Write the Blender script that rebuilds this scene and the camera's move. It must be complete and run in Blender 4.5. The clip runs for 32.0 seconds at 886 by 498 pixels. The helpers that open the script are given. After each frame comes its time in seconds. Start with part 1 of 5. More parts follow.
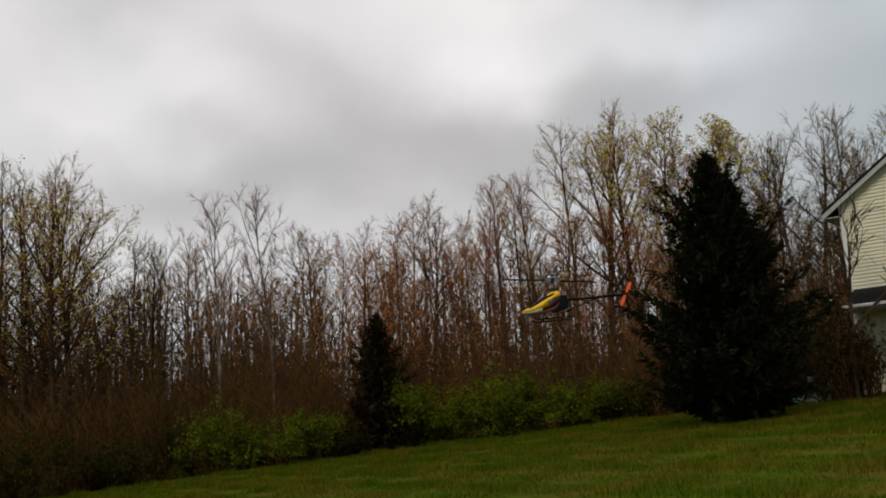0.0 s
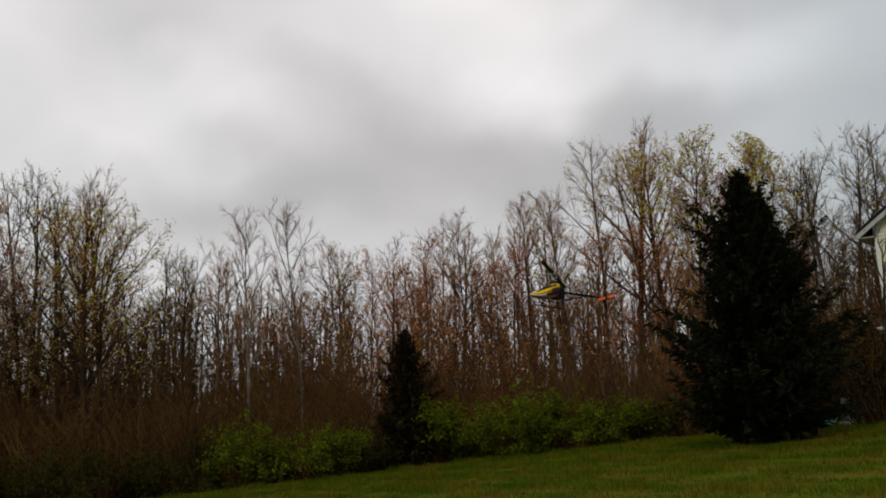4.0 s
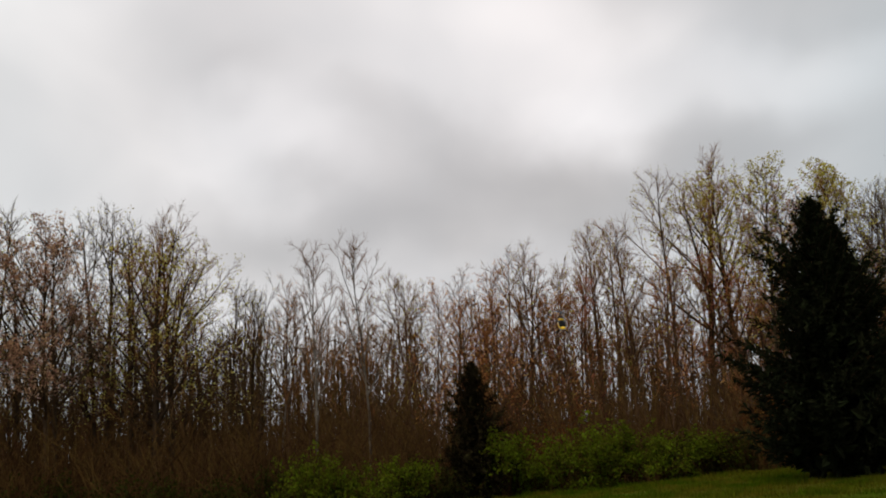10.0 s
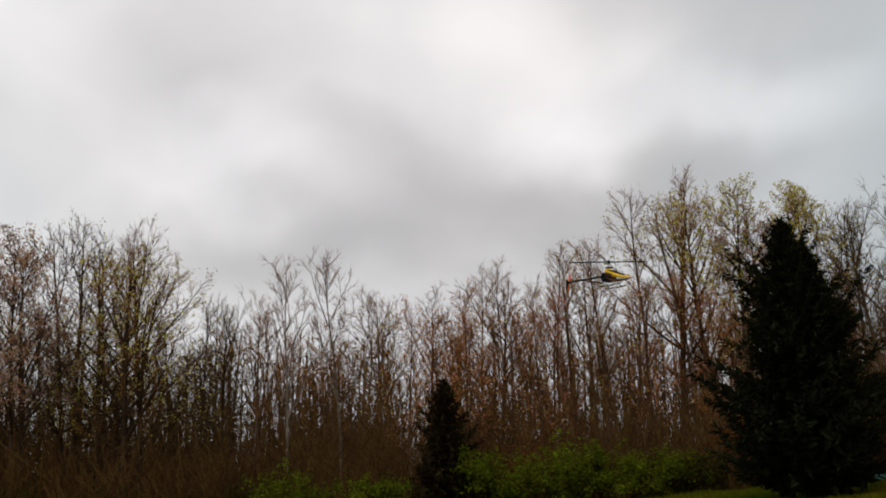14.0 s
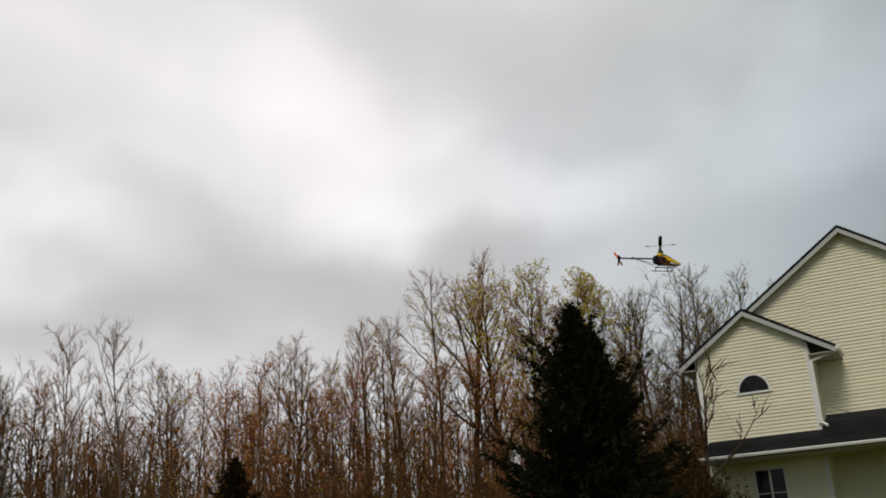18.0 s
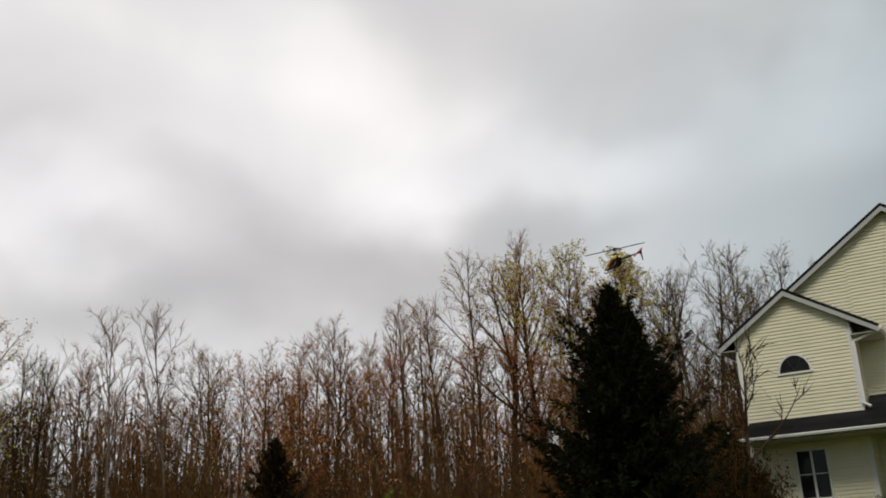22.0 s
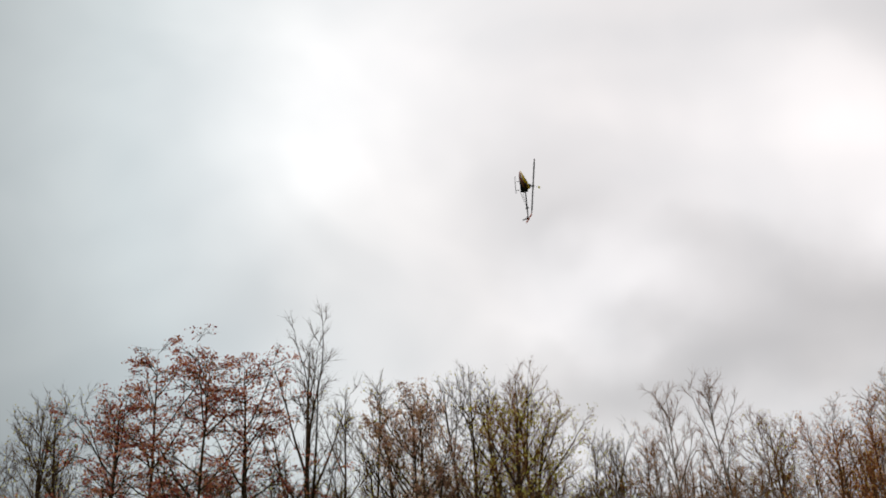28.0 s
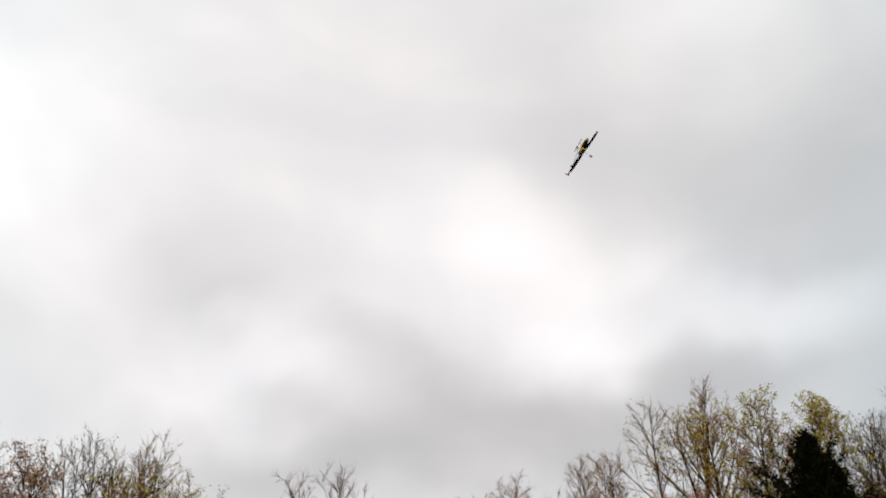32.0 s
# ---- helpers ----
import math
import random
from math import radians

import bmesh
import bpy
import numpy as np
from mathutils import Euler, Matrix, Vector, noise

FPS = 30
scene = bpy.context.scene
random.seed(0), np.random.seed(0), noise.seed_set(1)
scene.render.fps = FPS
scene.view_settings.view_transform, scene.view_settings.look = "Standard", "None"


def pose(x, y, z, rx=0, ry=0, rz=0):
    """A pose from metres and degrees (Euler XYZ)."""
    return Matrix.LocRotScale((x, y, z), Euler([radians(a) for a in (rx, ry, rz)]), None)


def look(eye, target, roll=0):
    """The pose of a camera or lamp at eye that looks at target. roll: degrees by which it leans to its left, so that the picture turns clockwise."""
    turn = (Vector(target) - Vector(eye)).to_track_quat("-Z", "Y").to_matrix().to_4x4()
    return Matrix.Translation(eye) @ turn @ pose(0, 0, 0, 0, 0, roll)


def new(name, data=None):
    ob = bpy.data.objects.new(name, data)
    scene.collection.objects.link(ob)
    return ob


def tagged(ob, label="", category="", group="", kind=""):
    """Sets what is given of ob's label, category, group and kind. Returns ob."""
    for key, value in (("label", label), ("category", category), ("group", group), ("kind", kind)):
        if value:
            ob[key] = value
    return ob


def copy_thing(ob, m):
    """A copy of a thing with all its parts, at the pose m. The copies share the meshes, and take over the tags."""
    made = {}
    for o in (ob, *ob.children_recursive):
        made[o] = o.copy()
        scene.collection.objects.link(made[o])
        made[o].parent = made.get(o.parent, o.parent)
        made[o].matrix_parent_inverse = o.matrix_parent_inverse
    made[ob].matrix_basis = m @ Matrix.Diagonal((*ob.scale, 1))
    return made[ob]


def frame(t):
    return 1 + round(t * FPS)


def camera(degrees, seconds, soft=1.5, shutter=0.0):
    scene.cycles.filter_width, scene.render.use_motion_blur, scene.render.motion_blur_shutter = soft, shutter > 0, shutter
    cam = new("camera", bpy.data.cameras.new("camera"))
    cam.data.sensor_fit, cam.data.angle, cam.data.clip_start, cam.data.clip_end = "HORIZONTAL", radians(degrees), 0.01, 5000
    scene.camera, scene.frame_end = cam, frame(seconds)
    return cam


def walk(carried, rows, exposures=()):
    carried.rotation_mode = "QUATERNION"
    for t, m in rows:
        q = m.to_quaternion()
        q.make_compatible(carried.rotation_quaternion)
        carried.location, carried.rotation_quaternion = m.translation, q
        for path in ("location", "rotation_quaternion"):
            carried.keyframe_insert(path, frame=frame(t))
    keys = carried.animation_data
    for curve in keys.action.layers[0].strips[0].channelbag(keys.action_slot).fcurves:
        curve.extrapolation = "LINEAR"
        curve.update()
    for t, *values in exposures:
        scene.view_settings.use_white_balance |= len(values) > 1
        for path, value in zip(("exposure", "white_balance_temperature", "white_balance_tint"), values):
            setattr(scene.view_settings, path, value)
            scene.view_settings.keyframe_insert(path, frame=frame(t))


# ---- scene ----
# ---- camera: held by hand at eye height, it only turns ----
EYE = (0.0, 0.0, 1.6)
CAMERA_ROWS = [  # seconds, yaw, pitch, roll
    (0, 0.00, 11.00, -3.55),
    (0.5, 0.25, 11.16, -3.23),
    (1, 0.76, 11.53, -3.09),
    (1.5, 0.96, 11.66, -3.00),
    (2, 0.84, 11.63, -2.93),
    (2.5, 0.58, 11.78, -2.65),
    (4.5, 3.21, 12.28, -2.62),
    (5, 5.88, 13.03, -2.60),
    (5.5, 6.83, 13.09, -2.29),
    (6, 6.98, 13.08, -2.21),
    (6.5, 6.65, 13.31, -2.16),
    (7, 5.84, 13.51, -2.03),
    (7.5, 5.64, 13.66, -2.18),
    (8, 5.72, 13.68, -2.33),
    (8.5, 6.02, 13.94, -2.22),
    (9, 6.15, 14.23, -2.12),
    (9.5, 5.63, 14.19, -2.31),
    (10, 5.51, 14.03, -2.41),
    (10.5, 5.54, 13.96, -2.39),
    (11, 5.33, 13.90, -2.30),
    (11.5, 5.04, 14.34, -1.99),
    (12, 5.36, 14.68, -2.05),
    (12.5, 5.32, 14.70, -2.00),
    (13, 5.55, 14.65, -2.05),
    (13.5, 5.34, 14.55, -2.16),
    (14, 3.90, 14.97, -2.12),
    (14.5, -0.65, 17.07, -2.35),
    (15, -4.30, 18.64, -2.61),
    (15.5, -4.89, 18.42, -2.76),
    (17.5, -8.22, 18.35, -3.43),
    (18, -8.31, 18.84, -3.52),
    (18.5, -8.56, 18.61, -3.96),
    (19, -8.35, 18.46, -4.11),
    (19.5, -8.23, 18.07, -3.69),
    (20, -8.23, 17.87, -3.42),
    (20.5, -7.80, 17.47, -2.99),
    (21, -7.53, 17.65, -2.95),
    (21.5, -7.12, 17.92, -2.98),
    (22, -6.00, 17.89, -3.21),
    (22.5, -2.93, 17.77, -3.27),
    (23, 1.64, 18.08, -3.26),
    (23.5, 9.91, 20.43, -2.70),
    (24, 16.93, 23.79, -1.44),
    (24.5, 20.63, 27.21, -0.96),
    (25, 20.08, 26.71, -0.96),
    (25.5, 14.65, 22.86, -2.12),
    (27.5, 18.79, 24.09, -2.75),
    (28, 25.86, 23.37, -2.62),
    (28.5, 29.07, 21.43, -2.60),
    (29, 18.87, 19.71, -1.47),
    (29.5, 10.80, 19.89, -1.42),
    (30, 6.82, 20.48, -2.70),
    (30.5, 6.15, 20.69, -2.51),
    (31, 7.19, 21.29, -2.71),
    (31.5, 6.85, 24.90, -1.81),
    (32, 4.39, 27.30, -2.34),
]


def aim(yaw, pitch, roll):
    return pose(*EYE, 90 + pitch, 0, yaw) @ pose(0, 0, 0, 0, 0, roll)


cam = camera(48.4, 32.0, soft=1.85)
walk(cam, [(t, aim(*r)) for t, *r in CAMERA_ROWS],
     [(0, -0.13), (2.5, -0.13), (5, -0.15), (8, -0.10), (14, -0.08), (15, 0.00), (22.5, 0.00), (23.2, 0.01), (24, 0.03),
      (25.5, 0.09), (28, 0.07), (29.5, -0.02), (31, -0.02), (32, 0.08)])

# ---- light: closed cloud cover, the brighter part of it behind the camera ----
SUN_ELEVATION, SUN_AZIMUTH = radians(50), radians(206)
world = bpy.data.worlds.new("overcast_sky")
world.use_nodes = True
scene.world = world


def link(tree, a, b):
    tree.links.new(a, b)


CLOUDS = [  # azimuth, elevation, reach, flatness, how much thinner (+) or thicker (-) the cover is there
    (2, 24, 0.17, 1.2, 0.07), (-8, 23, 0.11, 1.4, 0.09), (-2, 28, 0.15, 1.2, 0.05), (8, 30, 0.14, 1.0, 0.05), (16.5, 19.8, 0.10, 1.5, 0.16), (11, 18.3, 0.09, 1.6, 0.09), (28, 35, 0.22, 1.2, 0.10),
    (-17, 21.5, 0.11, 2.2, 0.20), (-31, 25, 0.16, 2.0, 0.24), (48, 26, 0.36, 1.0, 0.22), (-4.5, 20.5, 0.09, 1.8, 0.14),
    (-12, 28, 0.13, 1.5, -0.08), (-25, 30.5, 0.20, 1.6, -0.20), (2.5, 16.8, 0.18, 2.2, -0.23), (-6, 17.0, 0.14, 2.4, -0.16), (14.5, 15.5, 0.15, 2.6, -0.2),
    (27, 25, 0.16, 1.3, -0.07), (21, 27, 0.10, 1.6, -0.04), (-7, 33, 0.14, 1.4, -0.12), (9, 21.5, 0.06, 2.0, -0.09), (-13, 18.0, 0.10, 2.4, -0.14), (36, 24, 0.13, 1.6, -0.10),
    (5, 19.5, 0.10, 2.0, -0.07), (18, 23.5, 0.07, 1.8, -0.07)]


def cloud_masses(tr, way):
    """How far the cover passes light, by its larger masses, their edges broken up by noise."""
    def node(kind, operation="", **values):
        made = tr.nodes.new(kind)
        if operation:
            made.operation = operation
        for key, value in values.items():
            made.inputs[int(key[1:])].default_value = value
        return made
    bent_way = way
    for scale, amount in ((3.2, 0.16), (8.0, 0.075), (22.0, 0.02)):
        wisp = node("ShaderNodeTexNoise")
        wisp.inputs["Scale"].default_value, wisp.inputs["Detail"].default_value = scale, 2.5
        middle, weak, total = node("ShaderNodeVectorMath", "SUBTRACT", i1=(0.5, 0.5, 0.5)), node("ShaderNodeVectorMath", "SCALE"), node("ShaderNodeVectorMath", "ADD")
        weak.inputs["Scale"].default_value = amount
        link(tr, way, wisp.inputs["Vector"])
        link(tr, wisp.outputs["Color"], middle.inputs[0])
        link(tr, middle.outputs[0], weak.inputs[0])
        link(tr, bent_way, total.inputs[0])
        link(tr, weak.outputs[0], total.inputs[1])
        bent_way = total.outputs[0]
    total = None
    for azimuth, elevation, reach, flat, amount in CLOUDS:
        a, e = radians(azimuth), radians(elevation)
        centre = (-math.sin(a) * math.cos(e), math.cos(a) * math.cos(e), math.sin(e))
        off, shape, far, soft = node("ShaderNodeVectorMath", "SUBTRACT", i1=centre), node("ShaderNodeVectorMath", "MULTIPLY", i1=(1, 1, flat)), node("ShaderNodeVectorMath", "LENGTH"), node("ShaderNodeMapRange")
        soft.interpolation_type = "SMOOTHSTEP"
        for key, value in (("From Min", reach * 0.15), ("From Max", reach * 1.25), ("To Min", amount), ("To Max", 0.0)):
            soft.inputs[key].default_value = value
        link(tr, bent_way, off.inputs[0])
        link(tr, off.outputs[0], shape.inputs[0])
        link(tr, shape.outputs[0], far.inputs[0])
        link(tr, far.outputs["Value"], soft.inputs["Value"])
        more = node("ShaderNodeMath", "ADD", i0=1.0)
        if total:
            link(tr, total, more.inputs[0])
        link(tr, soft.outputs[0], more.inputs[1])
        total = more.outputs[0]
    return total


def build_sky():
    tr = world.node_tree
    tr.nodes.clear()
    n = tr.nodes.new
    coord, out, bg = n("ShaderNodeTexCoord"), n("ShaderNodeOutputWorld"), n("ShaderNodeBackground")
    sky = n("ShaderNodeTexSky")
    sky.sky_type, sky.sun_disc = "NISHITA", False
    sky.sun_elevation, sky.sun_rotation = SUN_ELEVATION, SUN_AZIMUTH
    dim = n("ShaderNodeVectorMath")
    dim.operation = "SCALE"
    dim.inputs["Scale"].default_value = 0.1
    link(tr, sky.outputs[0], dim.inputs[0])
    squash = n("ShaderNodeMapping")
    squash.inputs["Scale"].default_value = (1.0, 1.0, 1.35)
    squash.inputs["Location"].default_value = (0.35, 0.1, 0.2)
    link(tr, coord.outputs["Generated"], squash.inputs["Vector"])
    big, small = n("ShaderNodeTexNoise"), n("ShaderNodeTexNoise")
    big.inputs["Scale"].default_value, big.inputs["Detail"].default_value = 1.7, 3.0
    big.inputs["Distortion"].default_value = 0.6
    small.inputs["Scale"].default_value, small.inputs["Detail"].default_value = 5.5, 3.0
    small.inputs["Distortion"].default_value = 0.4
    for t in (big, small):
        link(tr, squash.outputs[0], t.inputs["Vector"])
    mix = n("ShaderNodeMix")
    mix.inputs["Factor"].default_value = 0.2
    link(tr, big.outputs["Fac"], mix.inputs[2])
    link(tr, small.outputs["Fac"], mix.inputs[3])
    ramp = n("ShaderNodeValToRGB")
    e = ramp.color_ramp.elements
    e[0].position, e[0].color = 0.33, (0.515, 0.535, 0.55, 1)
    e[1].position, e[1].color = 0.66, (0.775, 0.765, 0.76, 1)
    m = ramp.color_ramp.elements.new(0.5)
    m.color = (0.625, 0.63, 0.635, 1)
    link(tr, mix.outputs[0], ramp.inputs[0])
    cover = n("ShaderNodeMix")
    cover.data_type = "RGBA"
    cover.inputs["Factor"].default_value = 0.93
    link(tr, dim.outputs[0], cover.inputs[6])
    link(tr, ramp.outputs[0], cover.inputs[7])
    # brighter around one direction, dimmer outward: stands in for the lens's edge darkening
    toward, falloff = n("ShaderNodeVectorMath"), n("ShaderNodeMapRange")
    toward.operation = "DOT_PRODUCT"
    toward.inputs[1].default_value = (-0.10, 0.875, 0.47)
    link(tr, coord.outputs["Generated"], toward.inputs[0])
    falloff.interpolation_type = "SMOOTHERSTEP"
    for key, value in (("From Min", 0.62), ("From Max", 1.03), ("To Min", 0.56), ("To Max", 1.27)):
        falloff.inputs[key].default_value = value
    link(tr, toward.outputs["Value"], falloff.inputs["Value"])
    # the cover is thicker low over the horizon
    parts, low, both = n("ShaderNodeSeparateXYZ"), n("ShaderNodeMapRange"), n("ShaderNodeMath")
    for key, value in (("From Min", 0.2), ("From Max", 0.44), ("To Min", 0.92), ("To Max", 1.0)):
        low.inputs[key].default_value = value
    low.interpolation_type = "SMOOTHSTEP"
    both.operation = "MULTIPLY"
    link(tr, coord.outputs["Generated"], parts.inputs[0])
    link(tr, parts.outputs["Z"], low.inputs["Value"])
    link(tr, falloff.outputs[0], both.inputs[0])
    link(tr, low.outputs[0], both.inputs[1])
    masses = cloud_masses(tr, coord.outputs["Generated"])
    whole = n("ShaderNodeMath")
    whole.operation = "MULTIPLY"
    link(tr, both.outputs[0], whole.inputs[0])
    link(tr, masses, whole.inputs[1])
    link(tr, whole.outputs[0], bg.inputs["Strength"])
    # warm middle and cool surround stand in for the lens's colour shading
    warmth, tint, tinted = n("ShaderNodeMapRange"), n("ShaderNodeMix"), n("ShaderNodeMix")
    warmth.inputs["From Min"].default_value, warmth.inputs["From Max"].default_value = 0.82, 0.985
    link(tr, toward.outputs["Value"], warmth.inputs["Value"])
    tint.data_type = tinted.data_type = "RGBA"
    tinted.blend_type = "MULTIPLY"
    tint.inputs[6].default_value, tint.inputs[7].default_value = (0.93, 1.0, 1.01, 1), (1.04, 0.993, 0.98, 1)
    tinted.inputs["Factor"].default_value = 1.0
    link(tr, warmth.outputs[0], tint.inputs["Factor"])
    link(tr, cover.outputs[2], tinted.inputs[6])
    link(tr, tint.outputs[2], tinted.inputs[7])
    link(tr, tinted.outputs[2], bg.inputs["Color"])
    link(tr, bg.outputs[0], out.inputs["Surface"])


build_sky()
sun = new("sun", bpy.data.lights.new("sun", "SUN"))
sun.data.energy, sun.data.angle, sun.data.color = 1.65, radians(22), (1.0, 0.92, 0.80)
SUN_WAY = Vector((math.sin(SUN_AZIMUTH) * math.cos(SUN_ELEVATION), math.cos(SUN_AZIMUTH) * math.cos(SUN_ELEVATION), math.sin(SUN_ELEVATION)))
sun.matrix_world = look(SUN_WAY * 60, (0, 0, 0))


# ---- materials ----
def material(name, colour, rough=0.8, vary=0.25, grain=30.0, stain=2.0, bump=0.2, metal=0.0, hue=0.0, random_tone=0.0,
             second=None, island=0.0, coat=0.0, gloss=0.5, thin=0.0):
    """A surface with variation at two scales; second is the colour of its stains."""
    m = bpy.data.materials.new(name)
    m.use_nodes = True
    tr = m.node_tree
    n = tr.nodes.new
    b = tr.nodes["Principled BSDF"]
    b.inputs["Roughness"].default_value, b.inputs["Metallic"].default_value = rough, metal
    b.inputs["Coat Weight"].default_value = coat
    b.inputs["Specular IOR Level"].default_value = gloss
    coord = n("ShaderNodeTexCoord")
    fine, wide = n("ShaderNodeTexNoise"), n("ShaderNodeTexNoise")
    fine.inputs["Scale"].default_value, fine.inputs["Detail"].default_value = grain, 4.0
    wide.inputs["Scale"].default_value, wide.inputs["Detail"].default_value = stain, 3.0
    for t in (fine, wide):
        link(tr, coord.outputs["Object"], t.inputs["Vector"])
    two = n("ShaderNodeMix")
    two.data_type = "RGBA"
    two.inputs[6].default_value = (*colour, 1)
    two.inputs[7].default_value = (*(second or [c * (1 - vary) for c in colour]), 1)
    step = n("ShaderNodeMapRange")
    step.inputs["From Min"].default_value, step.inputs["From Max"].default_value = 0.4, 0.62
    link(tr, wide.outputs["Fac"], step.inputs["Value"])
    link(tr, step.outputs[0], two.inputs["Factor"])
    hsv = n("ShaderNodeHueSaturation")
    link(tr, two.outputs[2], hsv.inputs["Color"])
    tone = n("ShaderNodeMapRange")
    tone.inputs["From Min"].default_value, tone.inputs["From Max"].default_value = 0.25, 0.75
    tone.inputs["To Min"].default_value, tone.inputs["To Max"].default_value = 1 - vary, 1 + vary
    link(tr, fine.outputs["Fac"], tone.inputs["Value"])
    value = tone.outputs[0]
    for amount, kind, socket in ((random_tone, "ShaderNodeObjectInfo", "Random"), (island, "ShaderNodeNewGeometry", "Random Per Island")):
        if amount:
            info, span, times = n(kind), n("ShaderNodeMapRange"), n("ShaderNodeMath")
            span.inputs["To Min"].default_value, span.inputs["To Max"].default_value = 1 - amount, 1 + amount
            link(tr, info.outputs[socket], span.inputs["Value"])
            times.operation = "MULTIPLY"
            link(tr, value, times.inputs[0])
            link(tr, span.outputs[0], times.inputs[1])
            value = times.outputs[0]
            if hue:
                turn = n("ShaderNodeMapRange")
                turn.inputs["To Min"].default_value, turn.inputs["To Max"].default_value = 0.5 - hue, 0.5 + hue
                link(tr, info.outputs[socket], turn.inputs["Value"])
                link(tr, turn.outputs[0], hsv.inputs["Hue"])
    link(tr, value, hsv.inputs["Value"])
    link(tr, hsv.outputs[0], b.inputs["Base Color"])
    if thin:  # light also shines through the leaf
        through_leaf, blend = n("ShaderNodeBsdfTranslucent"), n("ShaderNodeMixShader")
        blend.inputs[0].default_value = thin
        link(tr, hsv.outputs[0], through_leaf.inputs["Color"])
        link(tr, b.outputs[0], blend.inputs[1])
        link(tr, through_leaf.outputs[0], blend.inputs[2])
        link(tr, blend.outputs[0], tr.nodes["Material Output"].inputs["Surface"])
    if bump:
        bp = n("ShaderNodeBump")
        bp.inputs["Strength"].default_value, bp.inputs["Distance"].default_value = bump, 0.01
        link(tr, fine.outputs["Fac"], bp.inputs["Height"])
        link(tr, bp.outputs[0], b.inputs["Normal"])
    return m


def pane_glass(name, tint):
    m = bpy.data.materials.new(name)
    m.use_nodes = True
    b = m.node_tree.nodes["Principled BSDF"]
    b.inputs["Base Color"].default_value = (*tint, 1)
    b.inputs["Roughness"].default_value, b.inputs["IOR"].default_value = 0.06, 1.32
    return m


LAWN = material("lawn_soil_and_thatch", (0.060, 0.090, 0.003), 0.95, 0.45, 9.0, 0.9, 0.6, second=(0.105, 0.090, 0.010), gloss=0.03)
BLADES = material("grass_blades", (0.076, 0.122, 0.002), 0.7, 0.35, 4.0, 0.9, 0.0, second=(0.150, 0.130, 0.010), island=0.4, hue=0.02, gloss=0.04, thin=0.5)
LITTER = material("leaf_litter", (0.065, 0.036, 0.012), 0.95, 0.4, 12.0, 0.8, 0.6, gloss=0.05)
BARK = material("grey_brown_bark", (0.115, 0.068, 0.042), 0.95, 0.35, 14.0, 0.6, 0.7, random_tone=0.35, gloss=0.05)
BARK_DARK = material("dark_brown_bark", (0.065, 0.043, 0.026), 0.95, 0.35, 14.0, 0.6, 0.7, random_tone=0.3, gloss=0.05)
BARK_PALE = material("pale_birch_bark", (0.22, 0.185, 0.15), 0.85, 0.4, 9.0, 1.5, 0.5, second=(0.09, 0.07, 0.055), random_tone=0.15, gloss=0.1)
TWIG = material("brown_twigs", (0.215, 0.096, 0.036), 0.95, 0.3, 9.0, 0.8, 0.0, island=0.35, random_tone=0.3, hue=0.015, gloss=0.05)
TWIG_DARK = material("dark_grey_brown_twigs", (0.110, 0.066, 0.036), 0.95, 0.3, 9.0, 0.8, 0.0, island=0.35, random_tone=0.3, hue=0.015, gloss=0.05)
TWIG_RED = material("reddish_twigs", (0.250, 0.095, 0.036), 0.95, 0.3, 9.0, 0.8, 0.0, island=0.35, random_tone=0.25, hue=0.015, gloss=0.05)
BRUSH = material("brown_brush_stems", (0.078, 0.040, 0.013), 0.95, 0.3, 9.0, 0.5, 0.0, island=0.45, hue=0.02, gloss=0.05)
TWIG_UNDER = material("brown_sapling_twigs", (0.125, 0.068, 0.030), 0.95, 0.3, 9.0, 0.5, 0.0, island=0.35, hue=0.02, gloss=0.05)
LEAF_LIME = material("young_yellow_green_leaves", (0.60, 0.49, 0.09), 0.7, 0.25, 6.0, 0.7, 0.0, island=0.4, hue=0.03, gloss=0.1, thin=0.5)
LEAF_RED = material("red_maple_buds", (0.55, 0.175, 0.11), 0.7, 0.25, 6.0, 0.7, 0.0, island=0.45, hue=0.03, gloss=0.1, thin=0.5)
LEAF_RUST = material("rusty_orange_buds", (0.66, 0.27, 0.08), 0.7, 0.25, 6.0, 0.7, 0.0, island=0.45, hue=0.03, gloss=0.1, thin=0.5)
LEAF_PINK = material("pale_pinkish_buds", (0.62, 0.35, 0.22), 0.7, 0.25, 6.0, 0.7, 0.0, island=0.4, hue=0.03, gloss=0.1, thin=0.5)
LEAF_BUSH = material("green_bush_leaves", (0.150, 0.185, 0.008), 0.7, 0.3, 6.0, 0.5, 0.0, island=0.45, hue=0.03, gloss=0.1, thin=0.5)
LEAF_BROWN = material("rusty_brown_shrub_leaves", (0.170, 0.062, 0.018), 0.8, 0.3, 6.0, 0.5, 0.0, island=0.45, hue=0.03, gloss=0.05, thin=0.4)
LEAF_OLIVE = material("dull_olive_leaves", (0.055, 0.058, 0.007), 0.7, 0.3, 6.0, 0.5, 0.0, island=0.45, hue=0.03, gloss=0.1, thin=0.5)
NEEDLE = material("dark_spruce_needles", (0.018, 0.021, 0.009), 0.9, 0.3, 8.0, 0.7, 0.0, island=0.5, hue=0.03, gloss=0.03)
NEEDLE_BROWN = material("brownish_cedar_needles", (0.028, 0.021, 0.009), 0.9, 0.3, 8.0, 0.7, 0.0, island=0.5, hue=0.03, gloss=0.03)
SIDING = material("pale_yellow_vinyl_siding", (0.865, 0.83, 0.645), 0.55, 0.05, 60.0, 0.7, 0.08, random_tone=0.03)
